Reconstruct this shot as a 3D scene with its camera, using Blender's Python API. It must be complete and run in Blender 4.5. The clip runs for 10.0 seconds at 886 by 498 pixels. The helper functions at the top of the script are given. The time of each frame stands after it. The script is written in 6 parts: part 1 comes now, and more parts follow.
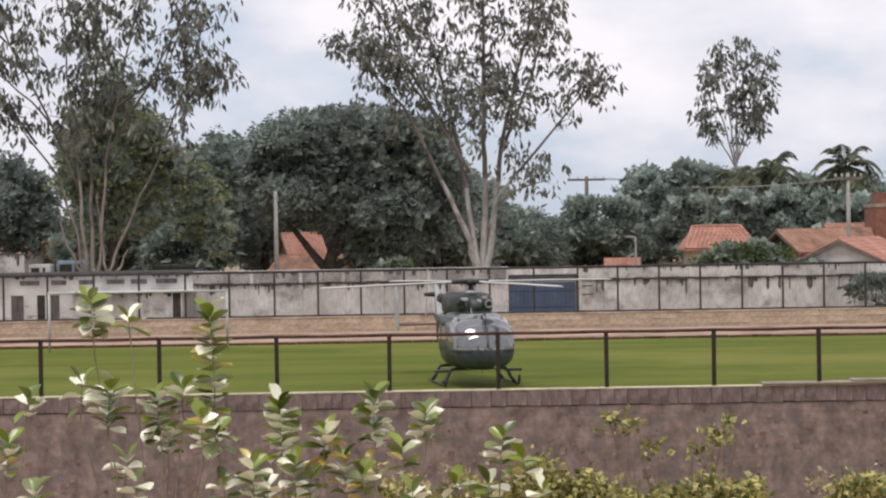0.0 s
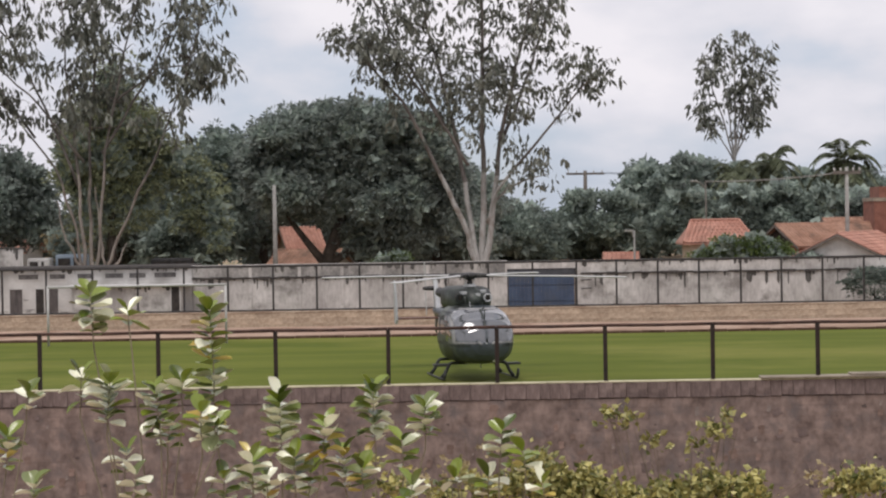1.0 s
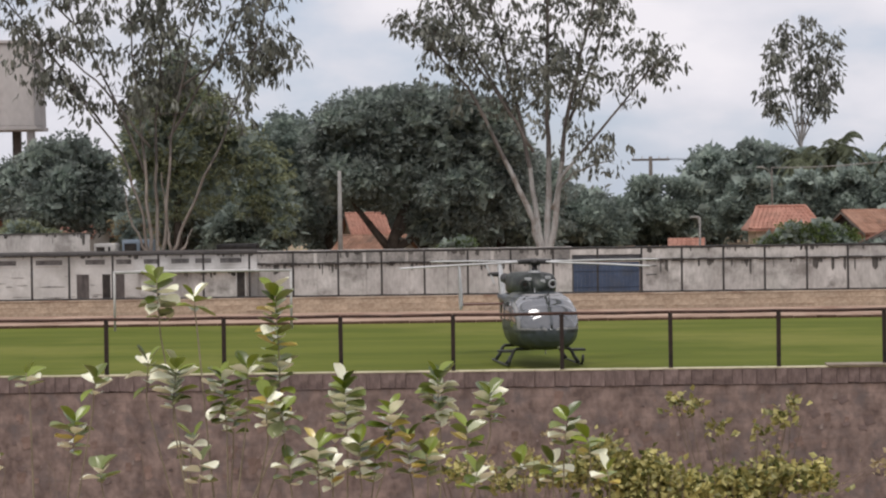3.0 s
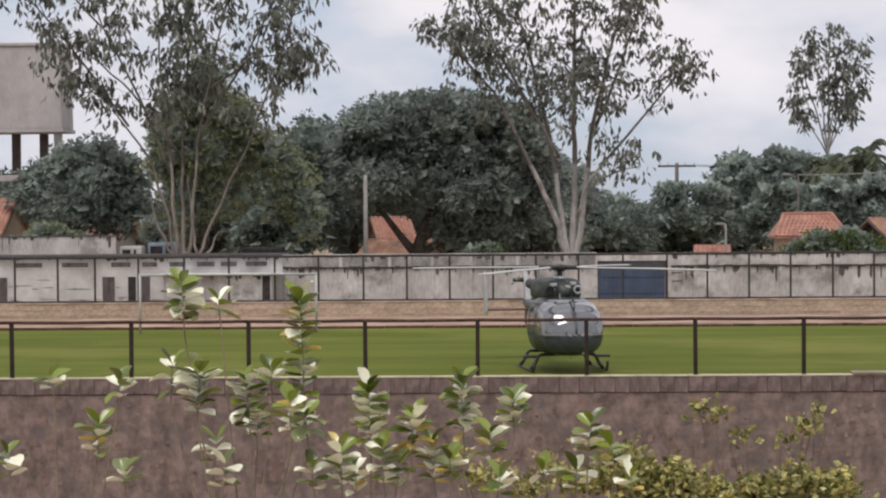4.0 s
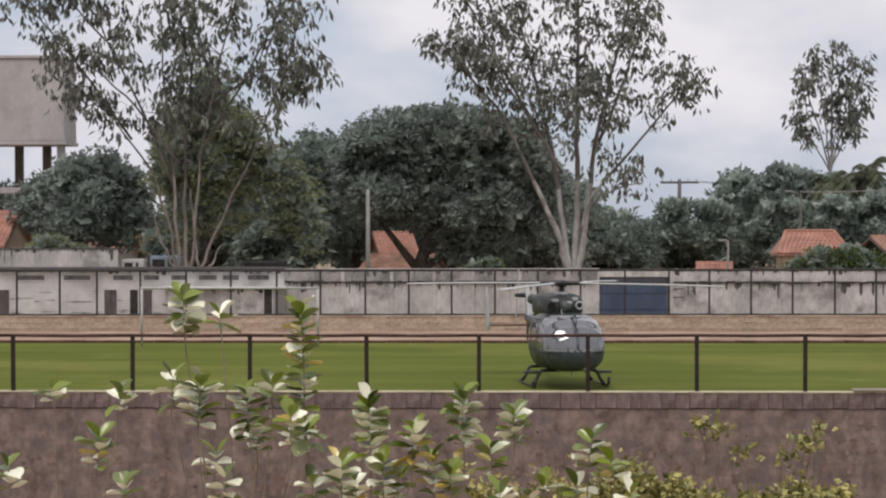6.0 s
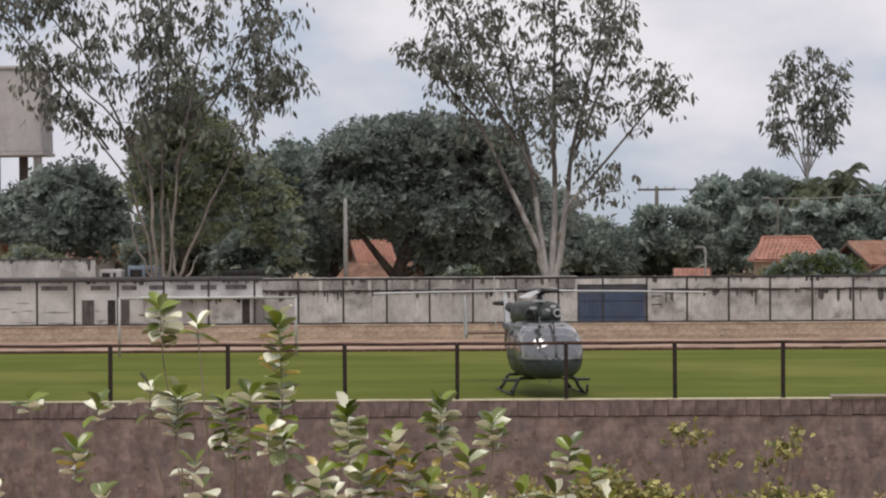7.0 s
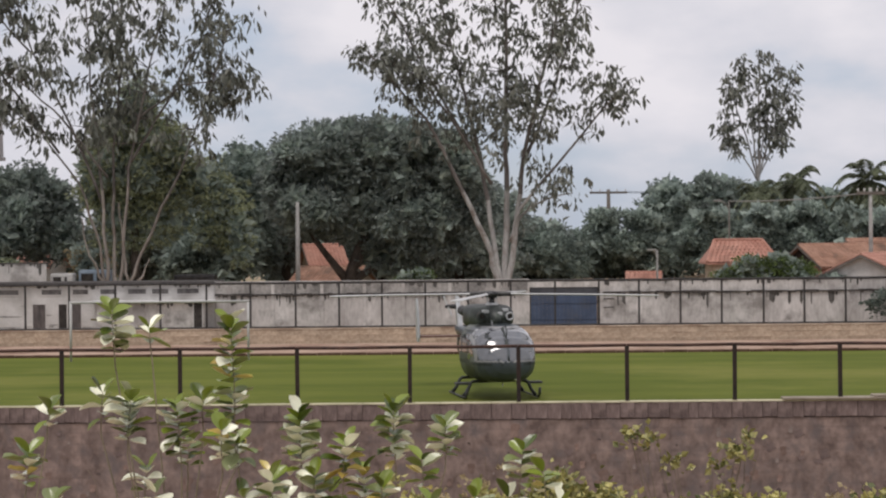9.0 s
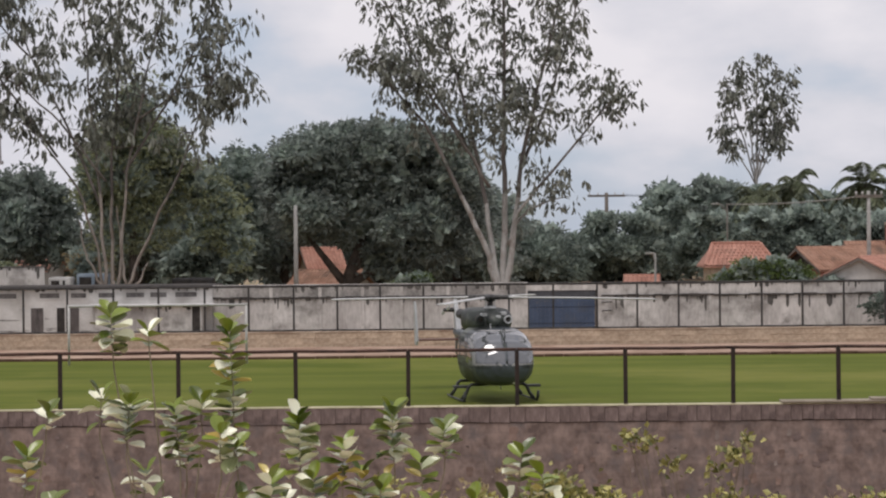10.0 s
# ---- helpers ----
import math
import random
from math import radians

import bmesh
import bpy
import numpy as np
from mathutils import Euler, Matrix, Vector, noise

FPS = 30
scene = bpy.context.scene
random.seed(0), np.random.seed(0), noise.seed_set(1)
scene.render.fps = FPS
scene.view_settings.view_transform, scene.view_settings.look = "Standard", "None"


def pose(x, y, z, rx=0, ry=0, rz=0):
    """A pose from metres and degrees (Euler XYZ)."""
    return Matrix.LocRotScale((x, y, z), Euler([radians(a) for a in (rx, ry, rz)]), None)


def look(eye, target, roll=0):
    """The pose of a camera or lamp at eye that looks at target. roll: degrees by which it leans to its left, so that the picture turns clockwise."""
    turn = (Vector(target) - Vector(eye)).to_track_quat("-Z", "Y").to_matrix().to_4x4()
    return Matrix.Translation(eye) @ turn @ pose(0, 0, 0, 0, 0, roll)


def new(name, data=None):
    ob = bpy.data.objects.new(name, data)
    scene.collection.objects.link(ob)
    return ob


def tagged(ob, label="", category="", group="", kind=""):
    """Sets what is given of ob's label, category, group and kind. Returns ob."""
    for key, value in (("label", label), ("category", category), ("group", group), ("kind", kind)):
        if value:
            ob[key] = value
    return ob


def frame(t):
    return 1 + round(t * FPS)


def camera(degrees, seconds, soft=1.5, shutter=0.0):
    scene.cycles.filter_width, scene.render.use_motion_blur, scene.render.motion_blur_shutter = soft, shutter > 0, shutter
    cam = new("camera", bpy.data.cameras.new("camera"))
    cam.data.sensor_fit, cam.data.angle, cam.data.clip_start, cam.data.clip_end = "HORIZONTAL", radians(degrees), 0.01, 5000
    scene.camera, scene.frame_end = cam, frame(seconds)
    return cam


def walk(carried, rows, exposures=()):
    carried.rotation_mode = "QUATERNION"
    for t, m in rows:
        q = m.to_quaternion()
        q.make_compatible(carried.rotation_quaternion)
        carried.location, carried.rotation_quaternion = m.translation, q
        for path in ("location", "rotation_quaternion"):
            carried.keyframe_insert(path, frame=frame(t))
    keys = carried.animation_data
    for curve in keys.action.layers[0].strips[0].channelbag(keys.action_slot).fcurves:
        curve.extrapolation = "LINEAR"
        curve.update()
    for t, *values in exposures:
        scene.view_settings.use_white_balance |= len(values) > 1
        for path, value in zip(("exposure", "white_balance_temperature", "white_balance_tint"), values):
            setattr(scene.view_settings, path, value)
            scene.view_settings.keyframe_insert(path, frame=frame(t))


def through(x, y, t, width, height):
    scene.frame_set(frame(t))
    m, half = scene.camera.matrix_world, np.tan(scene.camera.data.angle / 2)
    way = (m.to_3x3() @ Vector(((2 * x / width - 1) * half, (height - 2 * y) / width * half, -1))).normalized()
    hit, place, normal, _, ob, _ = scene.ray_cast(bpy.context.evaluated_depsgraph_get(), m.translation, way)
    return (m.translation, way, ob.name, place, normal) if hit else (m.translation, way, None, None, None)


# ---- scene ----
# Camera: held by hand on a mound, 5.1 m over the pitch; x right, y away over the pitch, z = 0 at the grass.
cam = camera(22.4, 10.0, soft=2.2)
EYE = 5.1
ROWS = [
    (0.0, 0.0000, -0.0000, -0.000, -0.680, -0.950),
    (0.5, -0.0054, -0.0111, 0.031, -0.674, -0.963),
    (1.0, -0.0069, -0.0063, -0.036, -0.832, -0.935),
    (1.5, -0.0139, -0.0006, 0.180, -0.955, -0.866),
    (2.0, -0.0099, -0.0011, 0.653, -1.083, -0.893),
    (2.5, -0.0102, 0.0022, 1.171, -1.187, -0.931),
    (4.0, -0.0048, 0.0029, 2.284, -1.038, -0.467),
    (4.5, 0.0014, 0.0008, 2.476, -0.919, -0.195),
    (5.0, 0.0013, 0.0058, 2.538, -0.844, 0.013),
    (5.5, -0.0007, 0.0063, 2.436, -0.783, -0.041),
    (7.0, 0.0065, 0.0094, 1.777, -0.446, -0.439),
    (7.5, 0.0067, 0.0095, 0.994, -0.454, -0.594),
    (8.0, 0.0044, 0.0106, 0.647, -0.482, -0.566),
    (8.5, 0.0024, 0.0095, 0.585, -0.456, -0.545),
    (9.0, 0.0039, 0.0110, 0.553, -0.373, -0.551),
    (9.5, 0.0003, 0.0113, 0.467, -0.266, -0.551),
    (10.0, -0.0024, 0.0103, 0.502, -0.288, -0.586),
]
walk(cam, [(t, pose(x, 0, EYE + z, 90 + pitch, -roll, yaw)) for t, x, z, yaw, pitch, roll in ROWS],
     exposures=[(0.0, 0.47, 6420, 15), (0.3, 0.30, 6420, 15), (1.5, 0.33, 6420, 15), (5.0, 0.28, 6420, 15), (7.0, 0.20, 6420, 15), (10.0, 0.19, 6420, 15)])

# ---- light: an overcast midday sky, a veiled sun high behind the camera ----
SUN_UP, SUN_ROUND = 66.0, 200.0
world = bpy.data.worlds.new("overcast_sky")
scene.world = world
world.use_nodes = True
wn, wl = world.node_tree.nodes, world.node_tree.links
wn.clear()
w_out = wn.new("ShaderNodeOutputWorld")
w_sky = wn.new("ShaderNodeTexSky")
w_sky.sky_type, w_sky.sun_disc = "NISHITA", False
w_sky.sun_elevation, w_sky.sun_rotation = radians(SUN_UP), radians(SUN_ROUND)
w_blue = wn.new("ShaderNodeBackground")
w_blue.inputs["Strength"].default_value = 0.1
w_cloud = wn.new("ShaderNodeBackground")
w_cloud.inputs["Strength"].default_value = 1.0
w_mix = wn.new("ShaderNodeMixShader")
w_co = wn.new("ShaderNodeTexCoord")
w_map = wn.new("ShaderNodeMapping")
w_map.inputs["Scale"].default_value = (1.0, 1.0, 2.2)
w_map.inputs["Location"].default_value = (0.35, 0.0, 0.12)
w_no = wn.new("ShaderNodeTexNoise")
w_no.inputs["Scale"].default_value, w_no.inputs["Detail"].default_value = 5.5, 7.0
w_no.inputs["Roughness"].default_value = 0.52
w_rp = wn.new("ShaderNodeValToRGB")
w_rp.color_ramp.elements[0].position, w_rp.color_ramp.elements[0].color = 0.38, (0.42, 0.48, 0.56, 1)
w_rp.color_ramp.elements[1].position, w_rp.color_ramp.elements[1].color = 0.60, (0.70, 0.69, 0.70, 1)
w_el = w_rp.color_ramp.elements.new(0.48)
w_el.color = (0.58, 0.59, 0.62, 1)
w_fac = wn.new("ShaderNodeMapRange")
for k, v in zip(("From Min", "From Max", "To Min", "To Max"), (0.28, 0.5, 0.7, 1.0)):
    w_fac.inputs[k].default_value = v
wl.new(w_co.outputs["Generated"], w_map.inputs["Vector"])
wl.new(w_map.outputs["Vector"], w_no.inputs["Vector"])
# thinner, bluer cloud low over the horizon
w_sep = wn.new("ShaderNodeSeparateXYZ")
w_low = wn.new("ShaderNodeMapRange")
for k, v in zip(("From Min", "From Max", "To Min", "To Max"), (0.02, 0.085, -0.10, 0.07)):
    w_low.inputs[k].default_value = v
w_sum = wn.new("ShaderNodeMath")
wl.new(w_co.outputs["Generated"], w_sep.inputs["Vector"])
wl.new(w_sep.outputs["Z"], w_low.inputs["Value"])
wl.new(w_no.outputs["Fac"], w_sum.inputs[0])
wl.new(w_low.outputs["Result"], w_sum.inputs[1])
wl.new(w_sum.outputs[0], w_rp.inputs["Fac"])
wl.new(w_sum.outputs[0], w_fac.inputs["Value"])
wl.new(w_sky.outputs["Color"], w_blue.inputs["Color"])
wl.new(w_rp.outputs["Color"], w_cloud.inputs["Color"])
wl.new(w_fac.outputs["Result"], w_mix.inputs["Fac"])
wl.new(w_blue.outputs["Background"], w_mix.inputs[1])
wl.new(w_cloud.outputs["Background"], w_mix.inputs[2])
wl.new(w_mix.outputs["Shader"], w_out.inputs["Surface"])

sun = new("sun", bpy.data.lights.new("sun", "SUN"))
sun.data.energy, sun.data.angle, sun.data.color = 1.5, radians(24), (1.0, 0.95, 0.88)
s_az = radians(SUN_ROUND)
sun_from = Vector((math.sin(s_az) * math.cos(radians(SUN_UP)), math.cos(s_az) * math.cos(radians(SUN_UP)), math.sin(radians(SUN_UP))))
sun.matrix_world = look(sun_from * 60, (0, 0, 0))


# ---- materials ----
def surface(name, dark, light, scale=4.0, rough=0.8, metal=0.0, bump=0.15, fine=40.0, stretch=(1, 1, 1), stain=None, stain_scale=0.6, vary=0.0, coat=0.0, spec=0.5, sheen=0.0, island=0.0):
    """Two tones mixed by coarse and fine noise, an optional stain colour in patches, fine relief, and a value that varies from piece to piece."""
    m = bpy.data.materials.new(name)
    m.use_nodes = True
    n, l = m.node_tree.nodes, m.node_tree.links
    b = n["Principled BSDF"]
    co = n.new("ShaderNodeTexCoord")
    mp = n.new("ShaderNodeMapping")
    mp.inputs["Scale"].default_value = stretch
    l.new(co.outputs["Object"], mp.inputs["Vector"])
    a = n.new("ShaderNodeTexNoise")
    a.inputs["Scale"].default_value, a.inputs["Detail"].default_value = scale, 6
    f = n.new("ShaderNodeTexNoise")
    f.inputs["Scale"].default_value, f.inputs["Detail"].default_value = fine, 3
    for t in (a, f):
        l.new(mp.outputs["Vector"], t.inputs["Vector"])
    add = n.new("ShaderNodeMath")
    add.operation = "MULTIPLY_ADD"
    l.new(f.outputs["Fac"], add.inputs[0])
    add.inputs[1].default_value = 0.45
    l.new(a.outputs["Fac"], add.inputs[2])
    rp = n.new("ShaderNodeValToRGB")
    rp.color_ramp.elements[0].position, rp.color_ramp.elements[1].position = 0.52, 0.92
    rp.color_ramp.elements[0].color, rp.color_ramp.elements[1].color = (*dark, 1), (*light, 1)
    l.new(add.outputs[0], rp.inputs["Fac"])
    col = rp.outputs["Color"]
    if stain:
        s = n.new("ShaderNodeTexNoise")
        s.inputs["Scale"].default_value, s.inputs["Detail"].default_value, s.inputs["Roughness"].default_value = stain_scale, 8, 0.65
        l.new(co.outputs["Object"], s.inputs["Vector"])
        sr = n.new("ShaderNodeMapRange")
        sr.inputs["From Min"].default_value, sr.inputs["From Max"].default_value = 0.5, 0.68
        l.new(s.outputs["Fac"], sr.inputs["Value"])
        mx = n.new("ShaderNodeMix")
        mx.data_type = "RGBA"
        l.new(sr.outputs["Result"], mx.inputs["Factor"])
        l.new(col, mx.inputs["A"])
        mx.inputs["B"].default_value = (*stain, 1)
        col = mx.outputs["Result"]
    if vary or island:
        hs = n.new("ShaderNodeHueSaturation")
        r = n.new("ShaderNodeMapRange")
        v = vary or island
        r.inputs["To Min"].default_value, r.inputs["To Max"].default_value = 1 - v, 1 + v
        if vary:
            src = n.new("ShaderNodeObjectInfo").outputs["Random"]
        else:
            src = n.new("ShaderNodeNewGeometry").outputs["Random Per Island"]
        l.new(src, r.inputs["Value"])
        l.new(r.outputs["Result"], hs.inputs["Value"])
        l.new(col, hs.inputs["Color"])
        col = hs.outputs["Color"]
    l.new(col, b.inputs["Base Color"])
    b.inputs["Roughness"].default_value, b.inputs["Metallic"].default_value = rough, metal
    b.inputs["Coat Weight"].default_value, b.inputs["Specular IOR Level"].default_value = coat, spec
    if bump:
        bp = n.new("ShaderNodeBump")
        bp.inputs["Strength"].default_value, bp.inputs["Distance"].default_value = bump, 0.02
        l.new(add.outputs[0], bp.inputs["Height"])
        l.new(bp.outputs["Normal"], b.inputs["Normal"])
    return m


GRASS = surface("mown_grass", (0.0725, 0.0975, 0.0125), (0.125, 0.143, 0.025), scale=0.25, rough=0.95, fine=2.2, stretch=(0.25, 1.6, 1), stain=(0.165, 0.17, 0.04), stain_scale=0.07, bump=0.4, spec=0.1)
EARTH = surface("dry_earth", (0.24, 0.165, 0.11), (0.42, 0.32, 0.23), scale=0.5, rough=0.95, fine=6, bump=0.4, stain=(0.12, 0.15, 0.05), stain_scale=0.25, spec=0.1)
RUBBLE = surface("rubble_parapet", (0.33, 0.255, 0.19), (0.56, 0.465, 0.365), scale=0.9, rough=0.95, fine=5, bump=0.5, stain=(0.25, 0.165, 0.118), stain_scale=0.8, spec=0.1)
APRON = surface("trodden_apron", (0.25, 0.169, 0.125), (0.45, 0.331, 0.256), scale=0.6, rough=0.95, fine=5, bump=0.4, stain=(0.213, 0.131, 0.0938), stain_scale=0.4, stretch=(0.4, 1, 1), spec=0.1)
APRONFACE = surface("dark_kerb_face", (0.0578, 0.034, 0.0218), (0.129, 0.0816, 0.0578), scale=1.4, rough=0.95, fine=9, bump=0.4, spec=0.1)
RUSTRED = surface("red_rusted_pipe", (0.028, 0.014, 0.010), (0.085, 0.042, 0.030), scale=5, rough=0.8, metal=0.1, fine=40, bump=0.3)
STONE = surface("parapet_stone", (0.315, 0.24, 0.172), (0.585, 0.487, 0.375), scale=1.0, rough=0.95, fine=7, bump=0.3, vary=0.10, stain=(0.345, 0.215, 0.15), stain_scale=0.9, spec=0.1)
WHITEWASH = surface("weathered_whitewash", (0.315, 0.299, 0.284), (0.598, 0.58, 0.558), scale=0.7, rough=0.9, fine=7, bump=0.2, stretch=(1, 1, 0.35), stain=(0.202, 0.19, 0.176), stain_scale=0.7)
GREYWASH = surface("mouldy_whitewash", (0.132, 0.127, 0.121), (0.404, 0.389, 0.369), scale=0.8, rough=0.95, fine=6, bump=0.2, stain=(0.172, 0.167, 0.162), stain_scale=0.5)
MOULD = surface("black_mould_streak", (0.0374, 0.0354, 0.034), (0.136, 0.129, 0.119), scale=3, rough=0.95, fine=14, bump=0.2, stretch=(1, 1, 0.3))
BLOCKWALL = surface("mottled_render", (0.125, 0.0929, 0.0832), (0.286, 0.218, 0.193), scale=2.6, rough=0.95, fine=9, bump=1.0, stain=(0.15, 0.125, 0.121), stain_scale=3.0, stretch=(1.2, 1, 1.0), spec=0.15)
BLOCK = surface("wall_block", (0.123, 0.0913, 0.086), (0.246, 0.19, 0.176), scale=2.6, rough=0.95, fine=16, bump=0.7, vary=0.13, stain=(0.0898, 0.0673, 0.0644), stain_scale=2.2, stretch=(1.6, 1, 0.6), spec=0.15)


def show_courses(m, width, height, strength):
    """Courses of block showing faintly, here and there, through a thin coat of render."""
    n, l = m.node_tree.nodes, m.node_tree.links
    b = n["Principled BSDF"]
    base = b.inputs["Base Color"].links[0].from_socket
    co, sep, com = n.new("ShaderNodeTexCoord"), n.new("ShaderNodeSeparateXYZ"), n.new("ShaderNodeCombineXYZ")
    l.new(co.outputs["Object"], sep.inputs["Vector"])
    l.new(sep.outputs["X"], com.inputs["X"])
    l.new(sep.outputs["Z"], com.inputs["Y"])
    br = n.new("ShaderNodeTexBrick")
    for k, v in (("Scale", 1.0), ("Brick Width", width), ("Row Height", height), ("Mortar Size", 0.03), ("Mortar Smooth", 1.0)):
        br.inputs[k].default_value = v
    br.inputs["Color1"].default_value, br.inputs["Color2"].default_value, br.inputs["Mortar"].default_value = (0.82, 0.82, 0.84, 1), (1.22, 1.16, 1.12, 1), (0.62, 0.60, 0.60, 1)
    l.new(com.outputs["Vector"], br.inputs["Vector"])
    no, rg = n.new("ShaderNodeTexNoise"), n.new("ShaderNodeMapRange")
    no.inputs["Scale"].default_value, no.inputs["Detail"].default_value = 0.9, 5
    l.new(co.outputs["Object"], no.inputs["Vector"])
    for k, v in zip(("From Min", "From Max", "To Min", "To Max"), (0.42, 0.62, 0.0, strength)):
        rg.inputs[k].default_value = v
    l.new(no.outputs["Fac"], rg.inputs["Value"])
    mx = n.new("ShaderNodeMix")
    mx.data_type, mx.blend_type = "RGBA", "MULTIPLY"
    l.new(rg.outputs["Result"], mx.inputs["Factor"])
    l.new(base, mx.inputs["A"])
    l.new(br.outputs["Color"], mx.inputs["B"])
    l.new(mx.outputs["Result"], b.inputs["Base Color"])


show_courses(BLOCKWALL, 0.44, 0.22, 0.34)
BAREBLOCK = surface("bare_clay_block", (0.161, 0.108, 0.0913), (0.254, 0.184, 0.157), scale=3, rough=0.95, fine=16, bump=0.6, vary=0.2, spec=0.1)
PLASTERPALE = surface("pale_plaster_patch", (0.187, 0.15, 0.134), (0.277, 0.232, 0.213), scale=3, rough=0.95, fine=14, bump=0.5, vary=0.15, spec=0.1)
MORTAR = surface("mortar", (0.0612, 0.0449, 0.0408), (0.114, 0.0857, 0.0775), scale=4, rough=0.95, fine=30, bump=0.4)
SLAB = surface("concrete_slab", (0.18, 0.15, 0.112), (0.315, 0.27, 0.21), scale=2, rough=0.9, fine=25, bump=0.4, vary=0.12)
LITEDGE = surface("lit_wall_top", (0.325, 0.3, 0.188), (0.575, 0.525, 0.362), scale=1.2, rough=0.95, fine=12, bump=0.3)
RUST = surface("rusted_steel", (0.008, 0.006, 0.005), (0.035, 0.02, 0.015), scale=6, rough=0.75, metal=0.2, fine=50, bump=0.3)
DARKSTEEL = surface("dark_painted_steel", (0.015, 0.015, 0.016), (0.05, 0.045, 0.042), scale=6, rough=0.65, metal=0.2, fine=40, bump=0.2)
LEDGE = surface("blackened_ledge", (0.022, 0.019, 0.018), (0.075, 0.066, 0.06), scale=2.5, rough=0.95, fine=12, bump=0.3)
DOORGREY = surface("weathered_door", (0.045, 0.038, 0.038), (0.12, 0.105, 0.10), scale=2.5, rough=0.8, fine=14, bump=0.2, stretch=(2, 1, 0.5))
VENTGREY = surface("dusty_vent", (0.06, 0.055, 0.055), (0.17, 0.16, 0.155), scale=3, rough=0.9, fine=12, bump=0.2)
GOALWHITE = surface("goal_paint", (0.368, 0.36, 0.344), (0.496, 0.488, 0.472), scale=3, rough=0.5, fine=30, bump=0.05)
GATEBLUE = surface("blue_gate_paint", (0.0286, 0.0462, 0.085), (0.051, 0.0782, 0.136), scale=1.2, rough=0.55, fine=12, bump=0.15, stain=(0.0476, 0.0612, 0.0884), stain_scale=0.8, vary=0.05)
GATEDARK = surface("dark_gate_header", (0.0306, 0.034, 0.0408), (0.068, 0.0714, 0.0816), scale=1.4, rough=0.7, fine=12)
TILE = surface("clay_roof_tile", (0.323, 0.145, 0.102), (0.484, 0.255, 0.191), scale=0.9, rough=0.85, fine=9, bump=0.3, stain=(0.255, 0.136, 0.0978), stain_scale=0.7, island=0.08)
TILEOLD = surface("weathered_roof_tile", (0.23, 0.119, 0.0765), (0.391, 0.23, 0.162), scale=0.9, rough=0.9, fine=9, bump=0.3, stain=(0.17, 0.106, 0.0765), stain_scale=0.7, island=0.10)
BRICKRED = surface("red_brickwork", (0.163, 0.0646, 0.0442), (0.272, 0.122, 0.0884), scale=2, rough=0.9, fine=12, bump=0.3)
WHITEPAINT = surface("white_house_paint", (0.428, 0.418, 0.404), (0.603, 0.593, 0.574), scale=0.8, rough=0.8, fine=8, bump=0.1, stain=(0.35, 0.336, 0.317), stain_scale=0.5)
CREAM = surface("cream_house_paint", (0.391, 0.313, 0.235), (0.532, 0.438, 0.336), scale=0.8, rough=0.8, fine=8, bump=0.1)
DARKHOLE = surface("unlit_recess", (0.015, 0.013, 0.012), (0.05, 0.042, 0.037), scale=3, rough=0.9)
TOWER = surface("tower_concrete", (0.391, 0.371, 0.364), (0.53, 0.506, 0.493), scale=0.4, rough=0.9, fine=4, bump=0.15, stretch=(1, 1, 0.5), stain=(0.35, 0.326, 0.314), stain_scale=0.3)
SHADECOL = surface("shaded_column_concrete", (0.068, 0.0578, 0.051), (0.15, 0.129, 0.116), scale=0.8, rough=0.9, fine=6, bump=0.2)
POLE = surface("pole_concrete", (0.231, 0.224, 0.211), (0.354, 0.347, 0.326), scale=2, rough=0.9, fine=20)
WOODARM = surface("crossarm_wood", (0.08, 0.07, 0.06), (0.17, 0.15, 0.13), scale=3, rough=0.9, fine=20)
CABLE = surface("cable_black", (0.012, 0.012, 0.013), (0.025, 0.025, 0.026), rough=0.6, bump=0)
BARKPALE = surface("pale_smooth_bark", (0.195, 0.188, 0.176), (0.45, 0.439, 0.42), scale=1.0, rough=0.9, fine=6, bump=0.3, stretch=(1, 1, 0.3), stain=(0.15, 0.112, 0.09), stain_scale=0.8)
BARKTAN = surface("tan_smooth_bark", (0.13, 0.11, 0.095), (0.34, 0.30, 0.26), scale=1.0, rough=0.9, fine=6, bump=0.3, stretch=(1, 1, 0.3), stain=(0.15, 0.11, 0.085), stain_scale=0.8)
BARKSHADE = surface("shaded_limb_bark", (0.07, 0.06, 0.055), (0.19, 0.17, 0.155), scale=1.2, rough=0.9, fine=6, bump=0.3, stretch=(1, 1, 0.3))
BARKDARK = surface("dark_rough_bark", (0.035, 0.027, 0.022), (0.10, 0.08, 0.065), scale=2, rough=0.95, fine=10, bump=0.6)


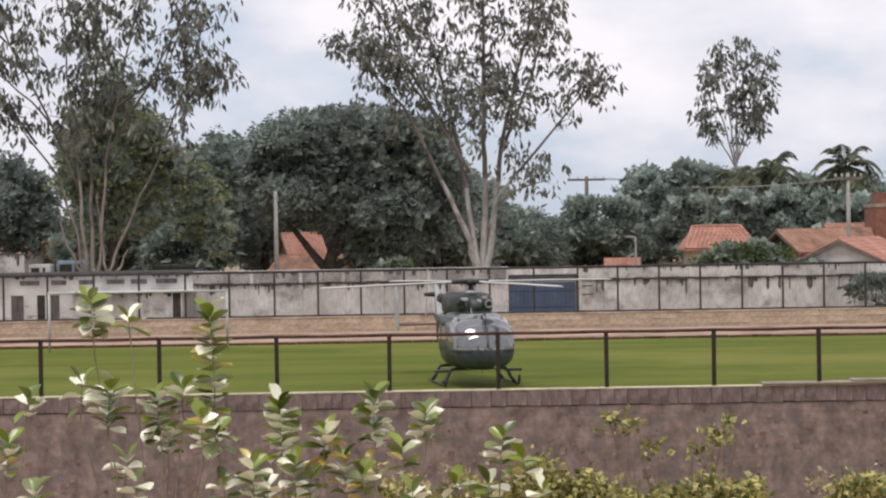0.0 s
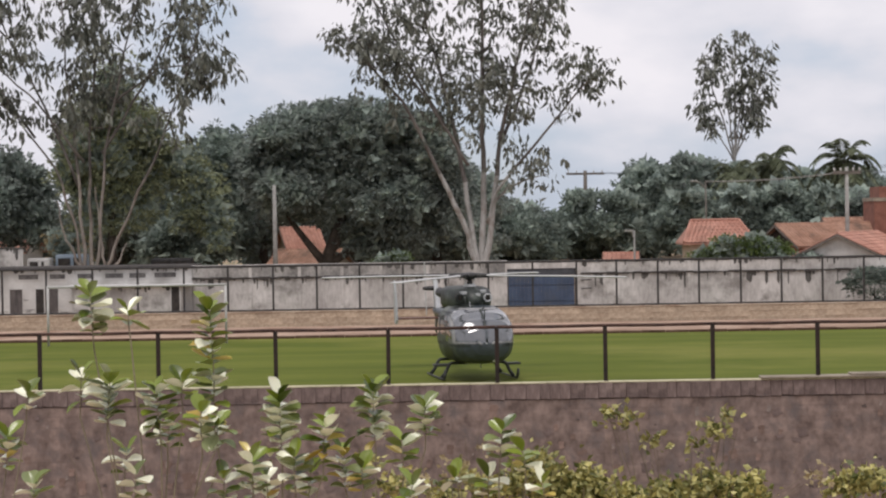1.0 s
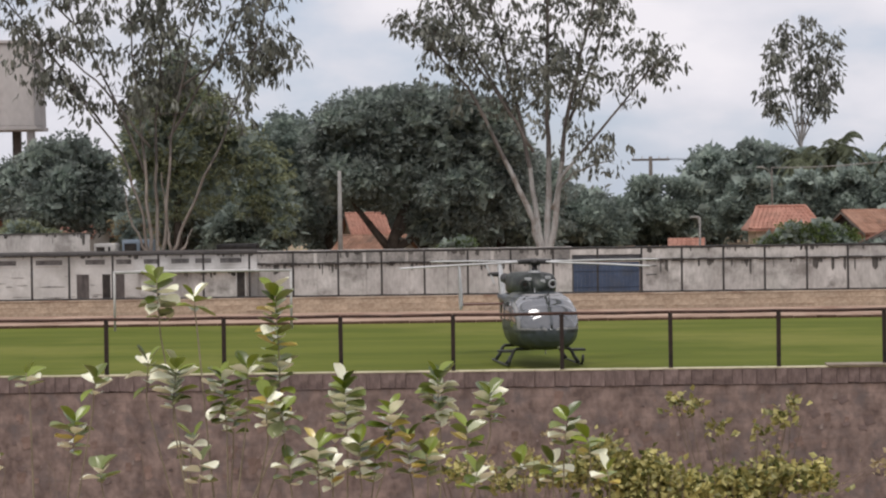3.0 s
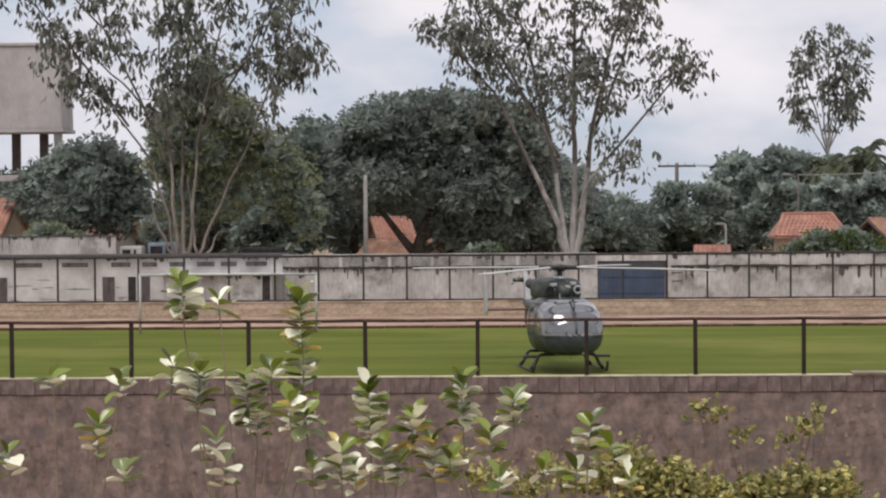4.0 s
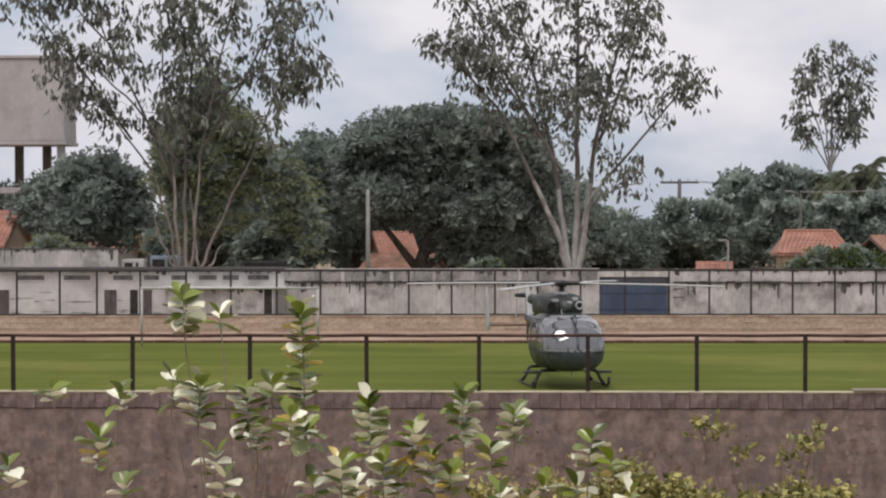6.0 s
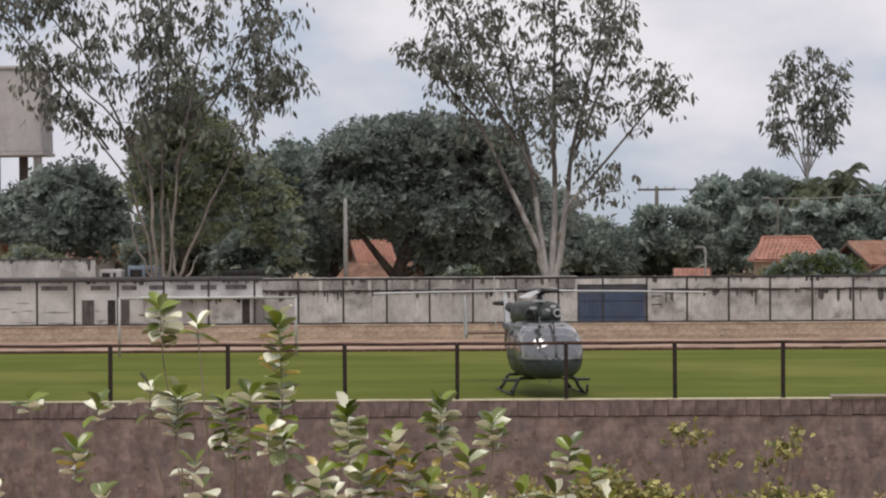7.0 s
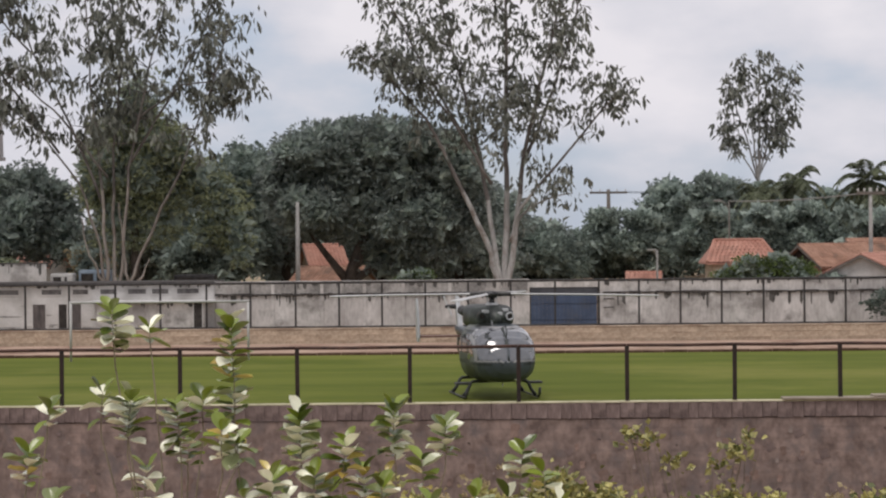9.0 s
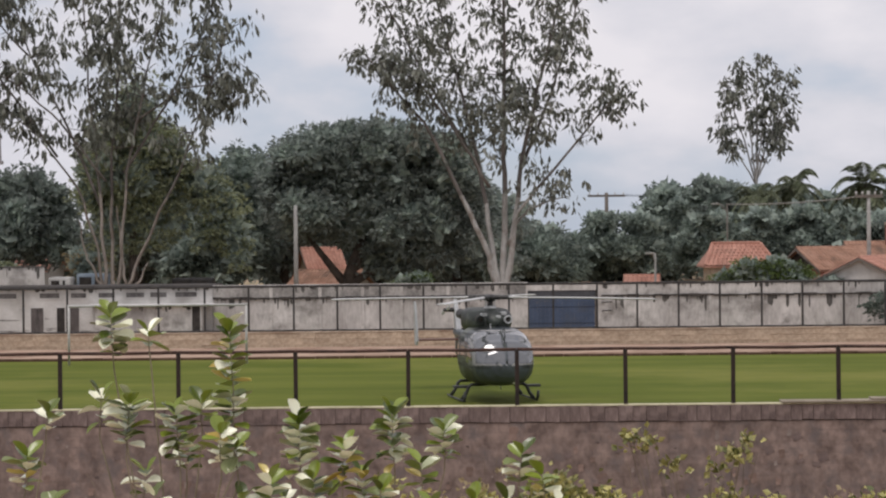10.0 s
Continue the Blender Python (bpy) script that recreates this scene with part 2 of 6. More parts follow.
def leafy(name, dark, light, rough=0.5, through=0.25, spec=0.5, vary=0.35):
    """A leaf: colour from leaf to leaf, a waxy gloss, and light coming through it."""
    m = bpy.data.materials.new(name)
    m.use_nodes = True
    n, l = m.node_tree.nodes, m.node_tree.links
    b, out = n["Principled BSDF"], n["Material Output"]
    geo = n.new("ShaderNodeNewGeometry")
    rp = n.new("ShaderNodeValToRGB")
    rp.color_ramp.elements[0].color, rp.color_ramp.elements[1].color = (*dark, 1), (*light, 1)
    l.new(geo.outputs["Random Per Island"], rp.inputs["Fac"])
    no = n.new("ShaderNodeTexNoise")
    co = n.new("ShaderNodeTexCoord")
    no.inputs["Scale"].default_value, no.inputs["Detail"].default_value = 0.55, 4
    l.new(co.outputs["Object"], no.inputs["Vector"])
    hs = n.new("ShaderNodeHueSaturation")
    r = n.new("ShaderNodeMapRange")
    for k, v in zip(("From Min", "From Max", "To Min", "To Max"), (0.3, 0.7, 1 - vary, 1 + vary)):
        r.inputs[k].default_value = v
    l.new(no.outputs["Fac"], r.inputs["Value"])
    l.new(r.outputs["Result"], hs.inputs["Value"])
    l.new(rp.outputs["Color"], hs.inputs["Color"])
    l.new(hs.outputs["Color"], b.inputs["Base Color"])
    b.inputs["Roughness"].default_value, b.inputs["Specular IOR Level"].default_value = rough, spec
    tr = n.new("ShaderNodeBsdfTranslucent")
    l.new(hs.outputs["Color"], tr.inputs["Color"])
    mx = n.new("ShaderNodeMixShader")
    mx.inputs["Fac"].default_value = through
    l.new(b.outputs["BSDF"], mx.inputs[1])
    l.new(tr.outputs["BSDF"], mx.inputs[2])
    l.new(mx.outputs["Shader"], out.inputs["Surface"])
    return m


EUCLEAF = leafy("gum_leaf", (0.08, 0.0896, 0.072), (0.22, 0.228, 0.188), rough=0.42, through=0.3)
MANGOLEAF = leafy("mango_leaf", (0.160, 0.190, 0.178), (0.275, 0.315, 0.275), rough=0.4, through=0.4, spec=0.55)
OLIVELEAF = leafy("olive_green_leaf", (0.190, 0.215, 0.128), (0.35, 0.38, 0.225), rough=0.5, through=0.35)
FARLEAF = leafy("far_tree_leaf", (0.125, 0.156, 0.140), (0.205, 0.245, 0.205), rough=0.9, through=0.4, spec=0.1)
PALMLEAF = leafy("palm_leaf", (0.065, 0.0806, 0.0455), (0.143, 0.163, 0.0845), rough=0.5, through=0.15)
SHRUBLEAF = leafy("hedge_leaf", (0.06, 0.10, 0.02), (0.13, 0.18, 0.05), rough=0.6, through=0.2)
# weed tones spread wide: highlights and dark gaps put into leaf colour
WEEDLEAF = leafy("weed_leaf", (0.07, 0.09, 0.018), (0.60, 0.54, 0.20), rough=0.45, through=0.15)
# inner leaves are paler than outer ones, brightening the crown's deep shade
INNERLEAF = leafy("lifted_inner_leaf", (0.282, 0.338, 0.31), (0.451, 0.522, 0.451), rough=0.8, through=0.45, spec=0.2)
DRYLEAF = leafy("dry_weed_leaf", (0.30, 0.23, 0.12), (0.50, 0.42, 0.25), rough=0.7, through=0.3)


# ---- mesh helpers ----
def link(name, bm, material, parent=None, label="", smooth=False):
    me = bpy.data.meshes.new(name)
    bm.to_mesh(me)
    bm.free()
    for m in (material if isinstance(material, (list, tuple)) else [material]):
        me.materials.append(m)
    if smooth:
        me.shade_smooth()
    ob = new(name, me)
    ob.parent = parent
    if label:
        ob["label"] = label
    return ob


def part(name, bm, material, parent, label="", smooth=False):
    return link(name, bm, material, parent, label, smooth)


def piece(name, me, parent, m):
    """One more object on a shared mesh, under its thing."""
    ob = new(name, me)
    ob.parent = parent
    ob.matrix_basis = m
    return ob


def empty(name, m, label, category, group="", kind=""):
    ob = new(name)
    ob.matrix_basis = m
    return tagged(ob, label, category, group, kind)


def box(bm, x0, x1, y0, y1, z0, z1, bevel=0.0):
    r = bmesh.ops.create_cube(bm, size=1, matrix=Matrix.LocRotScale(((x0 + x1) / 2, (y0 + y1) / 2, (z0 + z1) / 2), None, (abs(x1 - x0), abs(y1 - y0), abs(z1 - z0))))
    if bevel:
        es = list({e for v in r["verts"] for e in v.link_edges})
        bmesh.ops.bevel(bm, geom=es, offset=bevel, segments=2, affect="EDGES", profile=0.6)
    return bm


def tube(bm, pts, radii, n=8, cap=True):
    """A round bar along points, with a radius at each."""
    pts = [Vector(p) for p in pts]
    rings = []
    for i, p in enumerate(pts):
        d = (pts[min(i + 1, len(pts) - 1)] - pts[max(i - 1, 0)]).normalized()
        side = d.cross(Vector((0, 1, 0)) if abs(d.y) < 0.9 else Vector((1, 0, 0))).normalized()
        up = side.cross(d)
        r = radii[i] if isinstance(radii, (list, tuple)) else radii
        rings.append([bm.verts.new(p + r * (math.cos(k * math.tau / n) * side + math.sin(k * math.tau / n) * up)) for k in range(n)])
    for a, b in zip(rings, rings[1:]):
        for k in range(n):
            bm.faces.new((a[k], a[(k + 1) % n], b[(k + 1) % n], b[k]))
    if cap:
        bm.faces.new(rings[0][::-1])
        bm.faces.new(rings[-1])
    return bm


def fresh():
    return bmesh.new()


def leaf_mesh(name, centres, ways, size, aspect, material, rng, spread=1.0):
    """Many small folded leaves as one mesh: at each centre a leaf along its way, of random roll and size."""
    c, w = np.asarray(centres, float), np.asarray(ways, float)
    n = len(c)
    w = w / np.maximum(np.linalg.norm(w, axis=1, keepdims=True), 1e-6)
    r = rng.normal(size=(n, 3))
    s = np.cross(w, r)
    s /= np.maximum(np.linalg.norm(s, axis=1, keepdims=True), 1e-6)
    u = np.cross(s, w)
    ln = size * rng.uniform(0.65, 1.3, (n, 1))
    wd = ln * aspect * 0.5
    v = np.stack([c, c + w * ln * 0.45 + s * wd + u * wd * 0.35, c + w * ln, c + w * ln * 0.45 - s * wd + u * wd * 0.35], 1).reshape(-1, 3)
    i = np.arange(n) * 4
    f = np.concatenate([np.stack([i, i + 1, i + 2], 1), np.stack([i, i + 2, i + 3], 1)])
    me = bpy.data.meshes.new(name)
    me.from_pydata(v.tolist(), [], f.tolist())
    me.materials.append(material)
    return me


# ---- ground, walls and fences ----
def ground_z(x, y):
    """The lie of the land: a mound under the camera falling to the wall, the flat pitch, a low rise behind the far wall."""
    if y < 43.55:
        return 3.4 - 0.13 * max(y, -20.0) + 0.12 * noise.noise(Vector((x * 0.3, y * 0.3, 0)))
    if y < 129.0:
        return 0.0
    return min(1.2, (y - 129.0) * 0.25)


def build_ground():
    bm = fresh()
    xs = [-2500, -600, -200, -120] + [-80 + 4 * i for i in range(41)] + [120, 200, 600, 2500]
    ys = [-600, -100, -30] + [-20 + 3 * i for i in range(21)] + [43.0, 43.5, 43.6, 60, 90, 103, 110, 120, 129, 130, 132, 134, 140, 170, 250, 600, 3500]
    grid = [[bm.verts.new((x, y, ground_z(x, y) if abs(x) < 200 or y > 43 else 0)) for x in xs] for y in ys]
    for a, b in zip(grid, grid[1:]):
        for i in range(len(xs) - 1):
            bm.faces.new((a[i], a[i + 1], b[i + 1], b[i]))
    tagged(link("ground", bm, EARTH), "dry bare earth with patches of weeds", "ground", kind="structure")
    bm = fresh()
    xs = [-70 + 5 * i for i in range(29)]
    grid = [[bm.verts.new((x, y, 0.02)) for x in xs] for y in (43.9, 55, 65, 75, 85, 94.9)]
    for a, b in zip(grid, grid[1:]):
        for i in range(len(xs) - 1):
            bm.faces.new((a[i], a[i + 1], b[i + 1], b[i]))
    tagged(link("pitch", bm, GRASS), "short mown green grass of a football pitch", "pitch", kind="structure")


def build_near_wall():
    """The wall between the mound and the pitch: rendered body, a course of blocks on top, a rail on posts."""
    bm = fresh()
    box(bm, -40, 40, 43.42, 43.70, -3.2, 1.50)
    wall = tagged(link("wall_near", bm, BLOCKWALL), "mottled brown rendered wall with a block top course", "wall", kind="structure")
    bm = fresh()
    box(bm, -40, 40, 43.45, 43.67, 1.50, 1.80)
    part("mortar_bed", bm, MORTAR, wall)
    rng = random.Random(4)
    shapes = []
    for k in range(4):
        bm = fresh()
        box(bm, -0.194, 0.194, -0.15, 0.15, 0.0, 0.30, 0.009)
        for v in bm.verts:
            v.co += Vector((rng.uniform(-0.006, 0.006), rng.uniform(-0.008, 0.008), rng.uniform(-0.008, 0.004)))
        me = bpy.data.meshes.new("block")
        bm.to_mesh(me)
        bm.free()
        me.materials.append(BLOCK)
        shapes.append(me)
    x = -17.0
    while x < 15.0:
        k = rng.choice((0.5, 0.55, 0.7, 0.75, 1.0)) * rng.uniform(0.93, 1.07)
        piece("block", rng.choice(shapes), wall, pose(x + 0.196 * k, 43.55 + rng.uniform(-0.008, 0.008), 1.52 + rng.uniform(-0.006, 0.006), 0, 0, rng.choice((0, 180)) + rng.uniform(-0.4, 0.4)) @ Matrix.Diagonal((k, 1, 1, 1)))
        x += 0.392 * k
    # thin pale strip added on top, its colour standing for the sunlit edge
    bm = fresh()
    xs = [-40 + 0.5 * i for i in range(161)]
    for a, b in zip(xs, xs[1:]):
        z = 1.826 + 0.006 * noise.noise(Vector((a * 1.7, 0, 3)))
        box(bm, a, b - 0.01, 43.395 + 0.01 * noise.noise(Vector((a, 5, 0))), 43.70, 1.819, z + 0.012)
    part("lit_edge", bm, LITEDGE, wall, "thin pale strip painted as the lit top edge of the wall")
    # chips where the render has come off, and smears of mortar
    rng = random.Random(17)
    for mat, count, w, h in ((BAREBLOCK, 8, 0.05, 0.06), (MORTAR, 36, 0.05, 0.035), (BLOCK, 60, 0.12, 0.08), (BAREBLOCK, 70, 0.09, 0.12), (PLASTERPALE, 34, 0.05, 0.07)):
        bm = fresh()
        ring = [bm.verts.new((max(-0.8, min(0.8, 1.2 * math.cos(k * 0.449))) * w * rng.uniform(0.6, 1.2), 0, max(-0.8, min(0.8, 1.2 * math.sin(k * 0.449))) * h * rng.uniform(0.6, 1.2))) for k in range(14)]
        bm.faces.new(ring[::-1])
        ext = bmesh.ops.extrude_face_region(bm, geom=bm.faces[:])
        for v in ext["geom"]:
            if isinstance(v, bmesh.types.BMVert):
                v.co.y -= 0.006
        me = bpy.data.meshes.new("render_chip")
        bm.to_mesh(me)
        bm.free()
        me.materials.append(mat)
        for k in range(count):
            s = rng.uniform(0.5, 1.3)
            piece("render_chip", me, wall, pose(rng.uniform(-13, 11), 43.418, rng.uniform(-0.3, 1.35), 0, rng.uniform(-20, 20), 0) @ Matrix.Diagonal((s, 1, s * rng.uniform(0.7, 1.3), 1)))
    # a loose slab lies along the top of the wall
    bm = fresh()
    box(bm, 6.15, 9.4, 43.34, 43.80, 1.848, 1.885, 0.01)
    box(bm, 7.9, 14.0, 43.36, 43.78, 1.888, 1.925, 0.01)
    tagged(link("concrete_slab", bm, SLAB), "thin pale concrete slabs lying along the wall top", "slab")


def build_rail():
    """Rusted pipe rail along the near wall."""
    rail = empty("pipe_railing", pose(0, 0, 0), "rusted brown steel pipe railing standing on a wall", "railing")
    posts = [-14.9, -12.57, -10.24, -7.88, -5.57, -3.28, -1.09, 1.03, 3.14, 5.23, 7.28, 9.36, 11.44, 13.5]
    bm = fresh()
    box(bm, -0.04, 0.04, -0.035, 0.035, 0, 1.09, 0.006)
    box(bm, -0.09, 0.09, -0.08, 0.08, 0, 0.012)
    me = bpy.data.meshes.new("post")
    bm.to_mesh(me)
    bm.free()
    me.materials.append(RUST)
    for i, x in enumerate(posts):
        piece("post", me, rail, pose(x, 43.55, 1.82, 0, 0.25 * math.sin(i * 2.3), 0))
    for i, (a, b) in enumerate(zip(posts, posts[1:])):
        bm = fresh()
        tube(bm, [(a - 0.004, 43.55, 2.925), ((a + b) / 2, 43.55, 2.915), (b - 0.01, 43.55, 2.925)], 0.032, 8)
        part("rail", bm, RUSTRED, rail, smooth=True)


def build_parapet():
    """Low rubble parapet along the far touchline with a steel frame fence on it."""
    bm = fresh()
    box(bm, -70, 70, 102.9, 103.2, -0.3, 0.80)
    box(bm, -70, 70, 102.85, 103.25, 0.802, 0.86, 0.02)
    parapet = tagged(link("wall_parapet", bm, RUBBLE), "low pinkish rubble parapet behind the touchline", "wall", kind="structure")
    rng = random.Random(8)
    shapes = []
    for k in range(5):
        bm = fresh()
        box(bm, -0.30, 0.30, -0.05, 0.05, 0.0, 0.26, 0.007)
        for v in bm.verts:
            v.co += Vector((rng.uniform(-0.012, 0.012), rng.uniform(-0.012, 0.006), rng.uniform(-0.008, 0.008)))
        me = bpy.data.meshes.new("stone")
        bm.to_mesh(me)
        bm.free()
        me.materials.append(STONE)
        shapes.append(me)
    for row in range(3):
        x = -31.5 + 0.3 * (row % 2)
        while x < 25.5:
            k = rng.uniform(0.75, 1.25)
            piece("stone", rng.choice(shapes), parapet, pose(x + 0.3 * k, 102.925 + rng.uniform(-0.01, 0.008), 0.02 + 0.26 * row, 0, rng.uniform(-0.6, 0.6), rng.choice((0, 180))) @ Matrix.Diagonal((k, 1, 1, 1)))
            x += 0.6 * k
    bm = fresh()
    box(bm, -70, 70, 95.12, 102.84, -0.2, 0.14, 0.02)
    apron = tagged(link("pavement", bm, APRON), "pale pinkish concrete apron between grass and parapet", "pavement", kind="structure")
    x = -33.0
    while x < 27.0:
        w = rng.uniform(0.8, 1.15)
        # kerb stones in a darker brown than the apron
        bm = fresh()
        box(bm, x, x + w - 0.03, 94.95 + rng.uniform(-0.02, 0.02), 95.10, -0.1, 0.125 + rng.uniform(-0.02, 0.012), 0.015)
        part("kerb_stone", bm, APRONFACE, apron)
        x += w
    fence = empty("pitch_fence", pose(0, 0, 0), "dark steel frame fence standing on a low parapet", "fence")
    k = 1.03
    left = [-29.3, -27.3, -25.3, -23.35, -21.4]
    xs = [x * k for x in left + [-19.71, -17.74, -15.67, -13.65, -11.58, -9.61, -7.59, -5.64, -3.72, -1.78, 0.14, 2.04, 4.02, 5.98, 7.77, 9.62, 11.46, 13.33, 15.15, 16.99, 18.84, 20.7, 22.5, 24.3]]
    bm = fresh()
    box(bm, -0.045, 0.045, -0.04, 0.04, 0, 2.12, 0.006)
    me = bpy.data.meshes.new("post")
    bm.to_mesh(me)
    bm.free()
    me.materials.append(DARKSTEEL)
    for x in xs:
        piece("post", me, fence, pose(x, 103.05, 0.86))
    for a, b in zip(xs, xs[1:]):
        for name, z, r in (("top_rail", 2.95, 0.055), ("bottom_rail", 0.90, 0.05)):
            bm = fresh()
            tube(bm, [(a, 103.05, z), ((a + b) / 2, 103.05, z - 0.012), (b - 0.01, 103.05, z)], r, 6)
            part(name, bm, DARKSTEEL, fence)


def streak_band(name, parent, x0, x1, y, z0, z1, seed, thick=0.01):
    """Mould running down from a ledge: ragged tongues of different length."""
    rng = random.Random(seed)
    bm = fresh()
    x = x0
    while x < x1:
        w = rng.choice((0.04, 0.06, 0.09, 0.14, 0.3)) * rng.uniform(0.7, 1.3)
        if rng.random() < 0.8:
            d = (z1 - z0) * rng.choice((0.12, 0.2, 0.25, 0.3, 0.5, 0.8, 1.0)) * rng.uniform(0.5, 1.1)
            pts = [(x, z1), (x + w, z1), (x + w * rng.uniform(0.8, 1.1), z1 - d * 0.75), (x + w * rng.uniform(0.3, 0.7), z1 - d), (x + w * rng.uniform(-0.1, 0.2), z1 - d * 0.7)]
            f = [bm.verts.new((px, y, pz)) for px, pz in pts]
            bm.faces.new(f)
        x += w + (rng.uniform(0.0, 0.1) if rng.random() < 0.8 else rng.uniform(0.2, 0.9))
    r = bmesh.ops.extrude_face_region(bm, geom=bm.faces[:])
    for v in r["geom"]:
        if isinstance(v, bmesh.types.BMVert):
            v.co.y -= thick
    return part(name, bm, MOULD, parent)


def build_far_wall():
    """The whitewashed boundary wall with a ledge, mould, and the blue gate."""
    y0, y1 = 125.0, 125.25
    top = 2.52
    bm = fresh()
    box(bm, -14.0, 3.62, y0, y1, -0.5, top)
    box(bm, 7.52, 60, y0, y1, -0.5, top - 0.05)
    wall = tagged(link("wall_far", bm, WHITEWASH), "weathered whitewashed boundary wall with black mould streaks", "wall", kind="structure")
    bm = fresh()
    box(bm, -14.0, 3.6, y0 - 0.06, y1 + 0.06, top + 0.003, top + 0.06, 0.015)
    box(bm, 7.54, 60, y0 - 0.06, y1 + 0.06, top - 0.047, top + 0.01, 0.015)
    part("coping", bm, WHITEWASH, wall)
    bm = fresh()
    rng = random.Random(41)
    for x0, x1, z in ((-14.0, 3.4, 1.79), (7.7, 30.0, 1.75)):
        x = x0
        while x < x1 - 0.05:
            w = min(rng.uniform(0.25, 0.9), x1 - x)
            box(bm, x, x + w - 0.004, y0 - 0.085 - rng.uniform(0, 0.015), y0 - 0.002, z - rng.choice((0.0, 0.0, 0.02, 0.05)), z + rng.uniform(0.06, 0.12))
            x += w
    box(bm, 30.0, 60, y0 - 0.09, y0 - 0.002, 1.76, 1.83, 0.01)
    part("ledge", bm, LEDGE, wall, "mould-blackened ragged ledge")
    bm = fresh()
    box(bm, -13.95, 3.5, y0 - 0.03, y0 - 0.002, 1.872, top - 0.002)
    part("upper_band", bm, GREYWASH, wall, "grey mould-darkened upper band")
    streak_band("mould_streak", wall, -13.9, 3.3, y0 - 0.004, 1.15, 1.80, 1)
    streak_band("mould_streak", wall, 8.4, 28, y0 - 0.004, 0.9, 1.76, 2)
    streak_band("mould_streak", wall, 8.2, 28, y0 - 0.006, 1.45, 1.76, 14)
    streak_band("mould_streak", wall, -13.9, 3.3, y0 - 0.006, 1.5, 1.80, 15)
    streak_band("mould_streak", wall, -13.9, 3.3, y0 - 0.034, 2.1, 2.5, 3)
    streak_band("mould_streak", wall, 7.8, 28, y0 - 0.004, 2.1, 2.46, 5)
    # pilasters that divide the wall into bays
    x = -13.2
    i = 0
    while x < 28:
        if not 3.0 < x < 8.2:
            bm = fresh()
            box(bm, x - 0.09, x + 0.09, y0 - 0.05, y0 - 0.002, -0.4, top - 0.06, 0.01)
            part("pilaster", bm, WHITEWASH, wall)
        x += 2.45 + 0.3 * math.sin(i * 1.7)
        i += 1
    # stepping irons beside the gate
    for z in (1.42, 0.95):
        bm = fresh()
        tube(bm, [(7.75, y0 - 0.01, z), (7.8, y0 - 0.12, z), (8.25, y0 - 0.12, z + 0.02), (8.3, y0 - 0.01, z + 0.02)], 0.03, 6)
        part("step_iron", bm, DARKSTEEL, wall)
    gate = empty("gate", pose(0, 0, 0), "closed blue painted sheet steel double gate", "gate")
    bm = fresh()
    box(bm, 3.62, 7.52, y0 + 0.06, y0 + 0.16, 1.72, 2.10)
    part("header", bm, GATEDARK, gate, "dark grey header panel over the gate")
    bm = fresh()
    box(bm, 3.62, 7.52, y0 + 0.02, y0 + 0.2, 2.103, 2.48)
    part("lintel", bm, WHITEWASH, gate)
    for x0, x1 in ((3.66, 5.02), (5.05, 7.36)):
        bm = fresh()
        n = 6 if x1 - x0 < 2 else 10
        w = (x1 - x0) / n
        for k in range(n):
            box(bm, x0 + k * w + 0.002, x0 + (k + 1) * w - 0.002, y0 + 0.05 + 0.006 * (k % 2), y0 + 0.11, -0.05, 1.68)
        leaf = part("gate_leaf", bm, GATEBLUE, gate)
        for z in (0.3, 1.2):
            bm = fresh()
            box(bm, x0, x1, y0 + 0.02, y0 + 0.048, z, z + 0.07)
            part("brace", bm, GATEBLUE, leaf)
    bm = fresh()
    box(bm, 7.38, 7.515, y0 - 0.01, y0 + 0.2, -0.05, 2.10)
    part("gate_post", bm, DARKSTEEL, gate)
    bm = fresh()
    box(bm, 3.60, 3.655, y0 - 0.01, y0 + 0.2, -0.05, 2.10)
    part("gate_post", bm, DARKSTEEL, gate)


def window_hole(thing, name, x0, x1, y, z0, z1, mat, label="", depth=0.12):
    """A framed opening set into a facade: dark recess with a raised surround."""
    bm = fresh()
    box(bm, x0, x1, y - 0.02, y + depth, z0, z1)
    w = part(name, bm, mat, thing, label)
    bm = fresh()
    f = 0.06
    for a, b, c, d in ((x0 - f, x1 + f, z1 + 0.002, z1 + f), (x0 - f, x1 + f, z0 - f, z0 - 0.002), (x0 - f, x0 - 0.002, z0, z1), (x1 + 0.002, x1 + f, z0, z1)):
        box(bm, a, b, y - 0.035, y + 0.02, c, d)
    part("frame", bm, WHITEPAINT, w)
    return w


